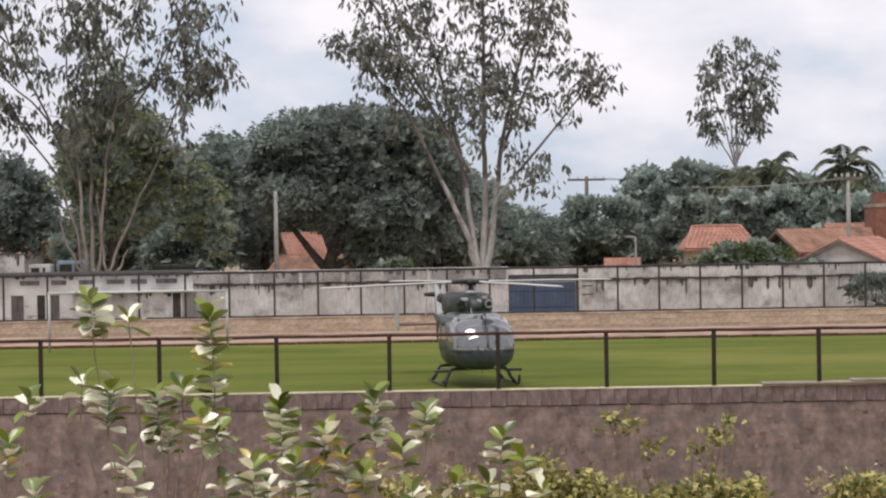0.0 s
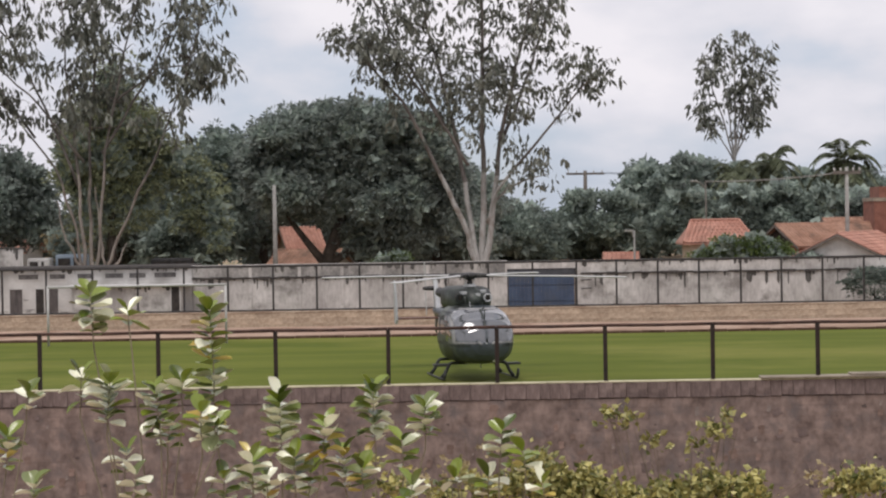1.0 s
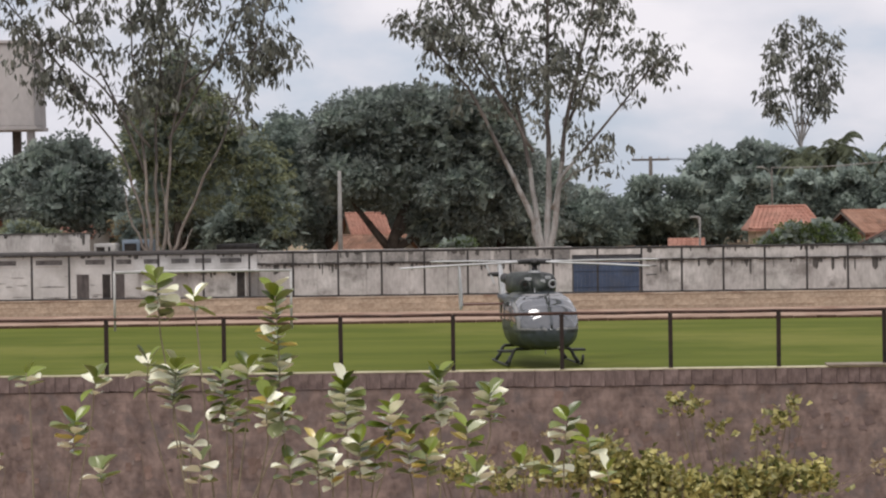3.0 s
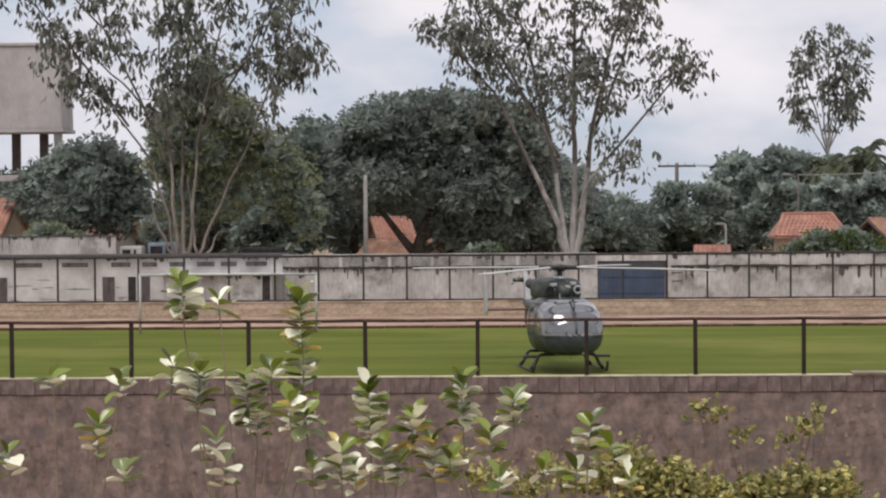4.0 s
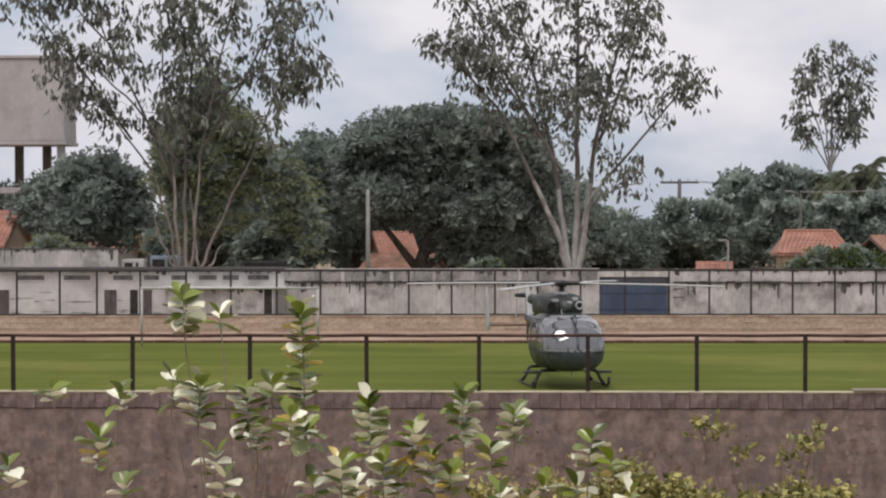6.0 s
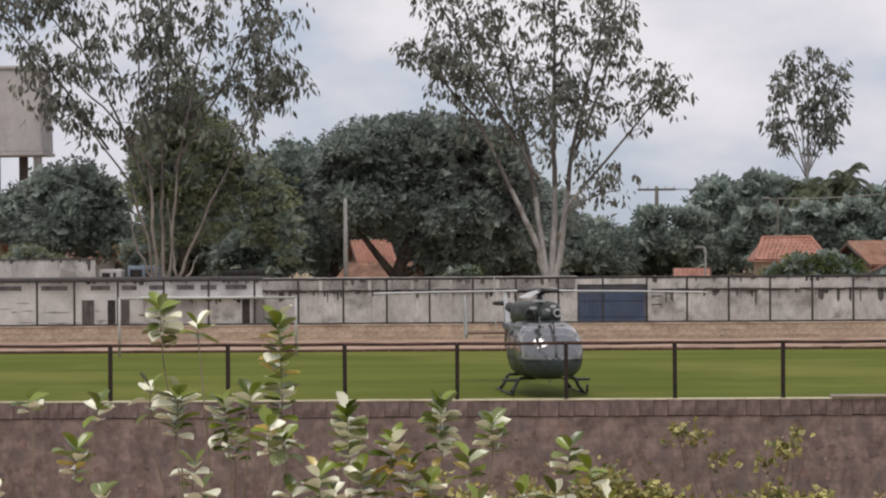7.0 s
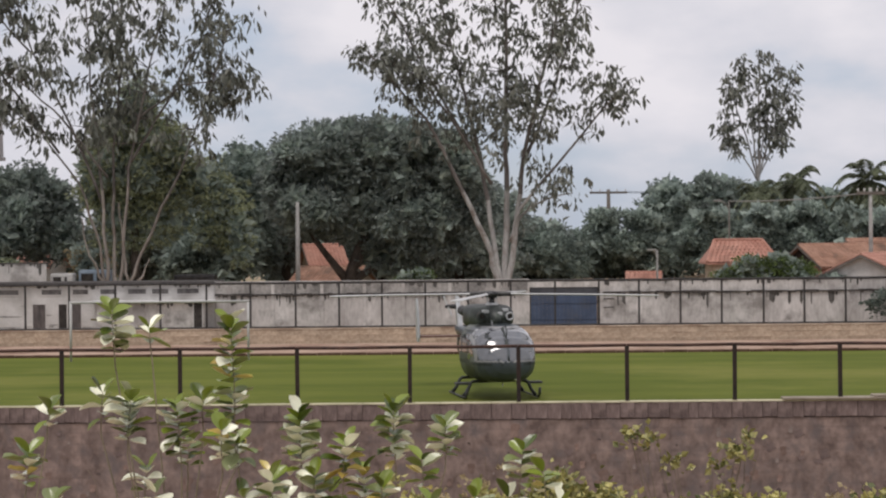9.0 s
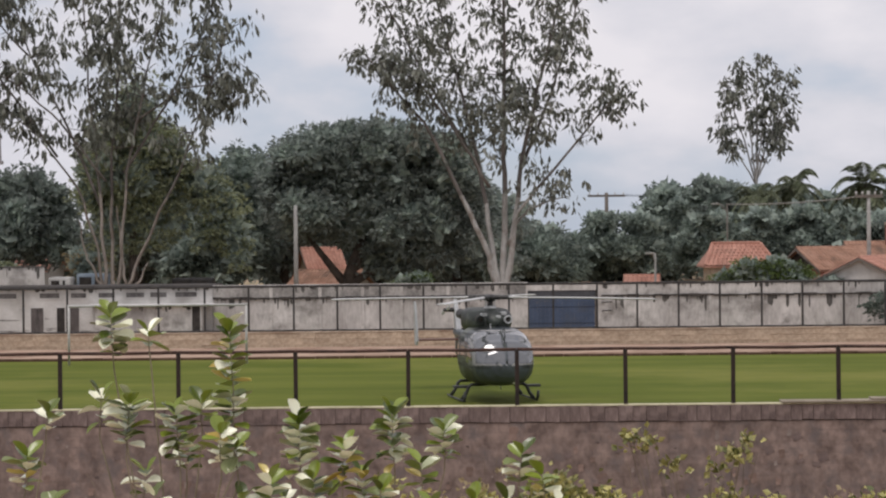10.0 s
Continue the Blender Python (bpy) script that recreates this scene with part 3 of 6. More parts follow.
def build_changing_rooms():
    """The long white low building that carries on the boundary wall."""
    y = 125.0
    b = empty("changing_rooms", pose(0, 0, 0), "long low white building with small vents and grey doors", "building")
    bm = fresh()
    box(bm, -46, -14.02, y, y + 5, -0.4, 2.48)
    part("wall", bm, WHITEPAINT, b)
    bm = fresh()
    box(bm, -46, -14.0, y - 0.25, y + 5.2, 2.483, 2.60, 0.02)
    part("roof", bm, LEDGE, b, "flat roof slab with a blackened edge")
    streak_band("stain", b, -45, -14.2, y - 0.004, 2.15, 2.48, 9)
    grime = random.Random(77)
    bm = fresh()
    for k in range(46):
        x, z, w, h = grime.uniform(-40, -20.6), grime.choice((-0.1, 0.0, 0.1, 0.7, 1.1)) + grime.uniform(0, 0.25), grime.uniform(0.2, 0.8), grime.uniform(0.02, 0.06)
        f = [bm.verts.new((x + w * math.cos(q * 0.785) * grime.uniform(0.5, 1.1), y - 0.005, z + h * math.sin(q * 0.785) * grime.uniform(0.5, 1.1))) for q in range(8)]
        bm.faces.new(f[::-1])
    r = bmesh.ops.extrude_face_region(bm, geom=bm.faces[:])
    for v in r["geom"]:
        if isinstance(v, bmesh.types.BMVert):
            v.co.y -= 0.004
    tagged(part("grime", bm, GREYWASH, b, "grey grime and scuffs on the plaster"), kind="stuff")
    for x0, x1 in ((-35.2, -33.7), (-32.2, -30.7), (-29.2, -27.6), (-26.5, -25.0), (-23.7, -22.6), (-21.95, -21.1), (-20.4, -19.5), (-18.85, -17.85), (-17.5, -16.6), (-16.1, -14.9)):
        window_hole(b, "vent", x0, x1, y, 1.95, 2.22, VENTGREY)
    for x0, x1 in ((-33.0, -32.2), (-30.3, -29.6), (-24.2, -23.5), (-22.75, -22.3), (-22.0, -21.5)):
        window_hole(b, "door", x0, x1, y, -0.3, 1.4, DARKHOLE if x0 in (-22.75,) else DOORGREY)
    window_hole(b, "doorway", -14.95, -14.5, y - 1.9, -0.3, 1.5, DARKHOLE)
    # the porch in front: a lower wall with its own slab and stains
    bm = fresh()
    box(bm, -20.3, -14.4, y - 1.8, y - 0.02, -0.4, 1.50)
    part("porch_wall", bm, WHITEWASH, b)
    bm = fresh()
    box(bm, -20.8, -13.9, y - 2.1, y - 0.005, 1.503, 1.60, 0.02)
    part("porch_slab", bm, WHITEPAINT, b)
    streak_band("stain", b, -20.2, -15.1, y - 1.804, 0.7, 1.50, 12)


def build_goal():
    """A white goal on the far side of the grass."""
    goal = empty("goal", pose(-12.6, 92, 0), "white painted steel football goal without a net", "goal")
    h = 3.66
    for sx in (-1, 1):
        bm = fresh()
        tube(bm, [(sx * h, 0, 0), (sx * h, 0, 2.44)], 0.05, 10)
        part("post", bm, GOALWHITE, goal, smooth=True)
    bm = fresh()
    tube(bm, [(-h - 0.055, 0, 2.44), (h + 0.055, 0, 2.44)], 0.05, 10)
    part("crossbar", bm, GOALWHITE, goal, smooth=True)


build_ground()
build_near_wall()
build_rail()
build_parapet()
build_far_wall()
build_changing_rooms()
build_goal()


# ---- houses, tower and poles behind the wall ----
def tiled_plane(bm, corner, along, up, n_along, n_up, lift=0.05):
    """Rows of half-round tiles laid over one roof plane."""
    corner, along, up = Vector(corner), Vector(along), Vector(up)
    nrm = along.cross(up).normalized()
    for j in range(n_up):
        a0, a1 = j / n_up, min(1.0, (j + 1.12) / n_up)
        for i in range(n_along):
            rows = []
            for a, h in ((a0, lift), (a1, lift * 0.35)):
                rows.append([bm.verts.new(corner + up * a + along * ((i + u) / n_along) + nrm * (h + k)) for u, k in ((0.02, 0.0), (0.3, 0.04), (0.7, 0.04), (0.98, 0.0))])
            for k in range(3):
                bm.faces.new((rows[0][k], rows[0][k + 1], rows[1][k + 1], rows[1][k]))


def gable_house(name, label, m, w, d, eave, ridge, tile, wall_mat, over=0.35, openings=(), gable_mat=None):
    """A house with its gable to the local -y side: walls, two tiled slopes on rafters, barge boards, openings."""
    h = empty(name, m, label, "house")
    bm = fresh()
    box(bm, -w / 2, w / 2, 0, d, 0, eave)
    part("wall", bm, wall_mat, h)
    bm = fresh()
    vs = [bm.verts.new(p) for p in ((-w / 2, 0, eave), (w / 2, 0, eave), (0, 0, ridge - 0.06), (-w / 2, d, eave), (w / 2, d, eave), (0, d, ridge - 0.06))]
    for f in ((0, 1, 2), (5, 4, 3), (0, 2, 5, 3), (1, 4, 5, 2)):
        bm.faces.new([vs[k] for k in f])
    part("gable", bm, gable_mat or wall_mat, h)
    slope = Vector((w / 2 + over, 0, -(ridge - eave) * (w / 2 + over) / (w / 2)))
    for sx in (-1, 1):
        s = Vector((sx * slope.x, 0, slope.z))
        bm = fresh()
        a = Vector((0, -over, ridge))
        q = [a, a + s, a + s + Vector((0, d + 2 * over, 0)), a + Vector((0, d + 2 * over, 0))]
        lo = [bm.verts.new(p) for p in q]
        hi = [bm.verts.new(p + Vector((0, 0, 0.09))) for p in q]
        bm.faces.new(lo)
        bm.faces.new(hi[::-1])
        for k in range(4):
            bm.faces.new((lo[k], hi[k], hi[(k + 1) % 4], lo[(k + 1) % 4]))
        roof = part("roof", bm, tile, h)
        bm = fresh()
        length = Vector((0, d + 2 * over, 0))
        na, nu = max(6, int((d + 2 * over) / 0.28)), max(4, int(s.length / 0.42))
        if sx > 0:
            tiled_plane(bm, a + s + Vector((0, 0, 0.09)), length, -s, na, nu)
        else:
            tiled_plane(bm, a + s + length + Vector((0, 0, 0.09)), -length, -s, na, nu)
        tagged(part("tiles", bm, tile, roof), kind="stuff")
        bm = fresh()
        box(bm, -0.02, 0.02, -0.03, 0.0, -0.16, 0.0)
        for v in bm.verts:
            far = v.co.x > 0
            v.co = Vector((sx * slope.x if far else 0.0, -over - 0.03 + v.co.y, (ridge + slope.z if far else ridge) + 0.06 + v.co.z))
        part("barge_board", bm, WOODARM, h)
    bm = fresh()
    tube(bm, [(0, -over, ridge + 0.1), (0, d + over, ridge + 0.1)], 0.1, 8)
    part("ridge_tiles", bm, tile, h)
    for nm, x0, x1, z0, z1 in openings:
        window_hole(h, nm, x0, x1, 0.0, z0, z1, DARKHOLE)
    return h


def hip_house(name, label, m, w, d, eave, ridge, tile, wall_mat, over=0.4):
    h = empty(name, m, label, "house")
    bm = fresh()
    box(bm, -w / 2, w / 2, 0, d, 0, eave)
    part("wall", bm, wall_mat, h)
    rl = max(0.3, w / 2 - d * 0.08)
    e = [Vector(p) for p in ((-w / 2 - over, -over, eave), (w / 2 + over, -over, eave), (w / 2 + over, d + over, eave), (-w / 2 - over, d + over, eave))]
    r = [Vector((-rl, d / 2, ridge)), Vector((rl, d / 2, ridge))]
    bm = fresh()
    ev, rv = [bm.verts.new(p) for p in e], [bm.verts.new(p) for p in r]
    un = [bm.verts.new(p - Vector((0, 0, 0.12))) for p in e]
    for f in ((ev[0], ev[1], rv[1], rv[0]), (ev[1], ev[2], rv[1]), (ev[2], ev[3], rv[0], rv[1]), (ev[3], ev[0], rv[0]), un):
        bm.faces.new(f)
    for k in range(4):
        bm.faces.new((un[k], un[(k + 1) % 4], ev[(k + 1) % 4], ev[k]))
    roof = part("roof", bm, tile, h)
    bm = fresh()
    n = int((w + 2 * over) / 0.28)
    up_len = (r[0] - Vector((r[0].x, e[0].y, e[0].z))).length
    nu = int(up_len / 0.42)
    for j in range(nu):
        t0, t1 = j / nu, (j + 1.1) / nu
        a0, a1 = e[0].lerp(r[0], t0), e[1].lerp(r[1], t0)
        b0 = e[0].lerp(r[0], min(1, t1))
        k = max(3, int((a1 - a0).length / 0.28))
        for i in range(k):
            p = a0.lerp(a1, i / k)
            up = Vector((0, b0.y - a0.y, b0.z - a0.z))
            step = Vector(((a1.x - a0.x) / k, 0, 0))
            tiled_plane(bm, p, step, up, 1, 1)
    tagged(part("tiles", bm, tile, roof), kind="stuff")
    for k in range(2):
        bm = fresh()
        tube(bm, [e[k] + Vector((0, 0, 0.06)), r[k] + Vector((0, 0, 0.08))], 0.1, 6)
        part("hip_tiles", bm, tile, roof)
    bm = fresh()
    tube(bm, [r[0] + Vector((0, 0, 0.08)), r[1] + Vector((0, 0, 0.08))], 0.11, 6)
    part("ridge_tiles", bm, tile, roof)
    window_hole(h, "window", -w * 0.25, -w * 0.25 + 1.0, 0.0, eave - 1.5, eave - 0.5, DARKHOLE)
    window_hole(h, "window", w * 0.15, w * 0.15 + 1.0, 0.0, eave - 1.5, eave - 0.5, DARKHOLE)
    return h


def build_houses():
    hip_house("house", "low house with a hipped orange clay tile roof", pose(18.1, 146, 0.9), 3.9, 4.5, 2.2, 3.58, TILE, CREAM)
    gable_house("house", "white gabled house under an orange clay tile roof", pose(24.75, 139.5, 0.9, 0, 0, -26), 6.4, 9.0, 1.1, 2.64, TILE, WHITEPAINT, openings=(("window", -0.6, 0.4, 0.2, 1.0),))
    gable_house("house", "house under an old faded clay tile roof", pose(22.6, 150, 0.9, 0, 0, -62), 4.5, 9.0, 1.9, 3.2, TILEOLD, BRICKRED, gable_mat=DARKHOLE)
    gable_house("house", "long house under a weathered clay tile roof", pose(27.2, 158, 0.9, 0, 0, -80), 4.6, 12.0, 2.2, 3.5, TILEOLD, CREAM)
    gable_house("shed", "small shed with a bright red tile roof", pose(12.55, 146.5, 0.9, 0, 0, 84), 1.9, 1.7, 1.0, 1.5, TILE, BRICKRED)
    gable_house("house", "house with a steep orange clay tile roof under trees", pose(-11.5, 163, 0.9, 0, 0, -68), 4.2, 2.4, 1.4, 3.45, TILE, CREAM)
    gable_house("house", "low house with a pale pink tiled roof", pose(-7.3, 160, 0.9, 0, 0, 70), 3.4, 4.6, 1.0, 1.85, TILEOLD, WHITEPAINT)
    gable_house("house", "white house with a red clay tile roof", pose(-28.9, 158, 0.9, 0, 0, 80), 4.0, 4.0, 2.3, 3.5, TILE, WHITEPAINT)
    gable_house("house", "house with a broad red clay tile roof", pose(-34.4, 147, 0.9, 0, 0, 85), 6.0, 7.0, 2.9, 4.95, TILE, CREAM)
    # brick block with a rendered band
    b = empty("brick_building", pose(31.0, 152, 0.9), "red brick upper storey with a pale concrete band", "building")
    bm = fresh()
    box(bm, -1.6, 3.4, 0, 4, 0, 4.75)
    part("wall", bm, BRICKRED, b)
    bm = fresh()
    box(bm, -1.65, 3.45, -0.05, 4.05, 4.752, 5.0)
    part("band", bm, SLAB, b)
    bm = fresh()
    box(bm, -1.2, 3.3, 0.3, 3.7, 5.002, 5.75)
    part("parapet", bm, BRICKRED, b)
    bm = fresh()
    box(bm, -41, -25.3, 135, 135.2, 1.0, 3.56)
    w = tagged(link("wall_back", bm, WHITEWASH), "grey stained plaster wall behind the building", "wall", kind="structure")
    streak_band("mould_streak", w, -40.5, -25.5, 134.996, 2.6, 3.55, 21)
    bm = fresh()
    box(bm, -41, -25.2, 134.95, 135.25, 3.563, 3.64, 0.02)
    part("coping", bm, MOULD, w)


def build_water_tower():
    """Square concrete tank on columns, tied by beams."""
    t = empty("water_tower", pose(-35.4, 150, 1.1), "grey concrete water tower on square columns", "water tower")
    bm = fresh()
    box(bm, -3.75, 3.75, 0, 3.7, 9.62, 15.2)
    for v in bm.verts:
        if v.co.z > 12:
            v.co.x *= 0.965
    bmesh.ops.bevel(bm, geom=bm.edges[:], offset=0.06, segments=2, affect="EDGES")
    part("tank", bm, TOWER, t)
    bm = fresh()
    box(bm, -3.8, 3.8, -0.1, 3.8, 15.2, 15.42, 0.04)
    part("tank_lid", bm, TOWER, t)
    bm = fresh()
    box(bm, -3.85, 3.85, -0.12, 3.82, 9.36, 9.618, 0.03)
    part("base_slab", bm, TOWER, t)
    # rear columns have their shade put into the colour, as darker concrete
    for x, y in ((3.35, 0.2), (-1.2, 0.2), (-3.4, 0.2), (1.8, 2.9), (-0.13, 2.9), (-2.2, 2.9)):
        bm = fresh()
        s = 0.25 if y < 1 else 0.27
        box(bm, x - s, x + s, y, y + 0.5, -0.2, 9.36, 0.02)
        part("column", bm, TOWER if y < 1 else SHADECOL, t)
    for z in (6.1, 2.8):
        for y in (0.25, 2.95):
            bm = fresh()
            box(bm, -3.6, 3.36, y, y + 0.4, z, z + 0.4, 0.02)
            part("tie_beam", bm, TOWER, t)


def build_poles():
    def pole(label, x, y, top, arm=0.0, lamp=0, arm_z=0.25, thick=1.0, shaft=POLE):
        p = empty("utility_pole", pose(x, y, 1.1), label, "pole", "poles along the street")
        bm = fresh()
        tube(bm, [(0, 0, -0.3), (0, 0, top)], [0.17 * thick, 0.11 * thick], 10)
        part("shaft", bm, shaft, p, smooth=True)
        if arm:
            bm = fresh()
            box(bm, -arm, arm, -0.14, 0.0, top - arm_z - 0.2, top - arm_z, 0.01)
            part("crossarm", bm, WOODARM, p)
            for k in (-0.9, -0.45, 0.45, 0.9):
                bm = fresh()
                tube(bm, [(k * arm, -0.09, top - arm_z), (k * arm, -0.09, top - arm_z + 0.1), (k * arm, -0.09, top - arm_z + 0.22)], [0.03, 0.07, 0.04], 8)
                part("insulator", bm, WHITEPAINT, p)
        if lamp:
            bm = fresh()
            tube(bm, [(0, 0, top - 0.6), (lamp * 0.7, -0.2, top - 0.1), (lamp * 1.5, -0.4, top)], 0.035, 6)
            part("lamp_arm", bm, POLE, p)
            bm = fresh()
            box(bm, lamp * 1.5 - 0.28, lamp * 1.5 + 0.28, -0.5, -0.28, top - 0.06, top + 0.06, 0.04)
            part("lamp_head", bm, POLE, p)
        return p

    pole("slender pale concrete street pole", -10.3, 138, 6.1)
    pole("pole with a wooden crossarm and insulators", 13.4, 208, 8.05, arm=1.75, arm_z=0.2, thick=1.5, shaft=WOODARM)
    pole("pale concrete pole with crossarm and wires", 26.1, 144, 6.75, arm=0.9)
    pole("concrete street pole with a lamp", 12.2, 142, 2.9, lamp=-0.25, thick=0.5)
    pole("concrete street pole with a lamp", 19.5, 165, 6.3, lamp=-0.6, thick=0.45, shaft=WOODARM)
    bm = fresh()
    a, b = (26.1, 144.0, 7.55), (19.5, 165.0, 7.36)
    tube(bm, [(a[0] + (b[0] - a[0]) * q / 8, a[1] + (b[1] - a[1]) * q / 8, a[2] + (b[2] - a[2]) * q / 8 - 0.18 * (1 - (q / 4 - 1) ** 2)) for q in range(9)], 0.035, 6)
    tagged(link("overhead_wire", bm, POLE), "pale grey bundled overhead cable", "wire", "wires between the poles")
    for i, (a, b) in enumerate((((13.4 + dx, 207.9, 8.95), (48.0 + dx, 212, 9.6)) for dx in (-1.8, -0.9, 0.9, 1.8))):
        bm = fresh()
        pts = [(a[0] + (b[0] - a[0]) * k / 12, a[1] + (b[1] - a[1]) * k / 12, a[2] + (b[2] - a[2]) * k / 12 - 0.55 * (1 - (k / 6 - 1) ** 2)) for k in range(13)]
        tube(bm, pts, 0.012, 5)
        tagged(link("overhead_wire", bm, CABLE), "thin black overhead power wire", "wire", "wires between the poles")
    for k in range(3):
        bm = fresh()
        a, b = (26.1 + (k - 1) * 0.8, 144, 7.65), (60, 150, 7.9)
        pts = [(a[0] + (b[0] - a[0]) * q / 12, a[1] + (b[1] - a[1]) * q / 12, a[2] + (b[2] - a[2]) * q / 12 - 0.7 * (1 - (q / 6 - 1) ** 2)) for q in range(13)]
        tube(bm, pts, 0.012, 5)
        tagged(link("overhead_wire", bm, CABLE), "thin black overhead power wire", "wire", "wires between the poles")


def build_vehicles():
    """Roofs of parked vehicles showing over the wall."""
    def van(x, y, z, w, h, d, paint, label, rz):
        v = empty("parked_van", pose(x, y, z, 0, 0, rz), label, "van")
        bm = fresh()
        box(bm, -w / 2, w / 2, 0, d, 0.45, h * 0.55, 0.08)
        box(bm, -w / 2 + 0.12, w / 2 - 0.3, 0.08, d - 0.08, h * 0.552, h, 0.14)
        part("body", bm, paint, v)
        for x0, x1 in ((-w / 2 + 0.3, -0.1), (0.1, w / 2 - 0.65)):
            bm = fresh()
            box(bm, x0, x1, 0.055, 0.075, h * 0.62, h * 0.88, 0.005)
            part("window", bm, DARKHOLE, v)
        for sx in (-1, 1):
            for yy in (0.0, d - 0.25):
                bm = fresh()
                tube(bm, [(sx * w * 0.32, yy, 0.35), (sx * w * 0.32, yy + 0.25, 0.35)], 0.35, 14)
                part("wheel", bm, CABLE, v)

    blue = surface("faded_blue_paint", (0.17, 0.22, 0.28), (0.27, 0.33, 0.39), rough=0.45, scale=1, bump=0)
    van(-24.5, 136, 1.2, 1.8, 1.75, 1.8, WHITEPAINT, "white van parked behind the wall", 0)
    van(-22.7, 137, 1.2, 2.3, 1.95, 1.8, blue, "pale blue van parked behind the wall", 0)
    van(-16.9, 140, 1.2, 3.0, 1.55, 1.7, DARKSTEEL, "dark car parked under the trees", 0)


build_houses()
build_water_tower()
build_poles()
build_vehicles()


# ---- trees ----
def lobes_of(cx, cy, cz, rx, ry, rz, n, rng, low=-0.5):
    """Overlapping lobes that fill an ellipsoid, with an uneven outline."""
    out = [((cx, cy, cz), (rx * 0.72, ry * 0.72, rz * 0.72))]
    for k in range(n):
        a = rng.uniform(0, math.tau)
        e = rng.uniform(low, 1.0)
        s = math.sqrt(max(0.0, 1 - e * e))
        q = rng.uniform(0.28, 0.46)
        out.append(((cx + rx * 0.68 * s * math.cos(a), cy + ry * 0.68 * s * math.sin(a), cz + rz * 0.72 * e), (rx * q, ry * q, rz * q)))
    return out


def umbrella(lobes, w, h, rng):
    """Flat spreading tiers added over a crown."""
    for k in range(5):
        q = rng.uniform(0.9, 1.7)
        lobes.append(((rng.uniform(-0.75, 0.75) * w, rng.uniform(-2.5, 0.5), h * rng.uniform(0.8, 1.08)), (q, q, q * 0.34)))
    return lobes


def dense_tree(label, x, y, base, lobes, leaf, material, leaves, seed, trunk=0.35, limbs=(), trunk_to=None, bark=BARKDARK, category="tree", name="tree", core=True, core_size=0.74):
    """A broad, close crown: leaves over many lobes round a leafy core coloured paler against the shade; trunk and limbs
    below.
    """
    rng = np.random.default_rng(seed)
    t = empty(name, pose(x, y, base), label, category)
    top = trunk_to or (lobes[0][0][0] * 0.3, lobes[0][0][1] * 0.3, lobes[0][0][2])
    bm = fresh()
    tube(bm, [(0, 0, -0.3), (top[0] * 0.25, top[1] * 0.25, top[2] * 0.35), (top[0], top[1], top[2])], [trunk * 1.25, trunk, trunk * 0.6], 10)
    part("trunk", bm, bark, t, smooth=True)
    for pts in limbs:
        bm = fresh()
        tube(bm, pts, [trunk * 0.75 * (1 - 0.65 * k / (len(pts) - 1)) for k in range(len(pts))], 8)
        part("limb", bm, bark, t, smooth=True)
    total = sum(r[0] * r[2] for _, r in lobes)
    cs, ws = [], []
    for c, r in lobes:
        # leaves gather in rounded sprays over the lobe, with darker gaps between the sprays
        n = max(4, int(leaves * r[0] * r[2] / total / 15))
        d = rng.normal(size=(n, 3))
        d /= np.linalg.norm(d, axis=1, keepdims=True)
        rad = 1.02 - np.abs(rng.normal(0, 0.10, (n, 1)))
        bumps = 1 + 0.12 * np.sin(d[:, :1] * 7 + c[0]) * np.sin(d[:, 2:] * 6 + c[2]) + 0.06 * np.sin(d[:, 1:2] * 15 + c[1])
        heart = np.array(c) + d * np.array(r) * rad * bumps
        per = rng.integers(9, 22, n)
        at, out = np.repeat(heart, per, 0), np.repeat(d, per, 0)
        wide = np.repeat(rng.uniform(0.6, 1.25, (n, 1)), per, 0) * leaf
        o = rng.normal(size=at.shape)
        o /= np.linalg.norm(o, axis=1, keepdims=True)
        o[:, 2] = np.abs(o[:, 2]) * 0.75 - 0.15
        cs.append(at + o * wide)
        w = o * 0.9 + out * 0.35 + rng.normal(0, 0.35, at.shape)
        w[:, 2] -= 0.35
        ws.append(w)
        # looser leaves inside fill the depth of the crown
        m = int(leaves * 0.22 * r[0] * r[2] / total)
        d = rng.normal(size=(m, 3))
        d /= np.linalg.norm(d, axis=1, keepdims=True)
        cs.append(np.array(c) + d * np.array(r) * rng.uniform(0.55, 0.92, (m, 1)))
        ws.append(rng.normal(size=(m, 3)))
    me = leaf_mesh("crown", np.concatenate(cs), np.concatenate(ws), leaf, 0.46, material, rng)
    crown = new("crown", me)
    crown.parent = t
    if not core:
        return t
    # twiggy inner foliage: broad sprays round the boughs, coloured pale to lift the shade
    cs = []
    for c, r in lobes:
        m = int(60 + 34 * r[0] * r[2])
        d = rng.normal(size=(m, 3))
        d /= np.linalg.norm(d, axis=1, keepdims=True)
        cs.append(np.array(c) + d * np.array(r) * rng.uniform(0.15, core_size, (m, 1)))
    cs = np.concatenate(cs)
    me = leaf_mesh("inner_foliage", cs, rng.normal(size=cs.shape), leaf * 2.6, 0.8, INNERLEAF, rng)
    inner = new("inner_foliage", me)
    inner.parent = t
    return t


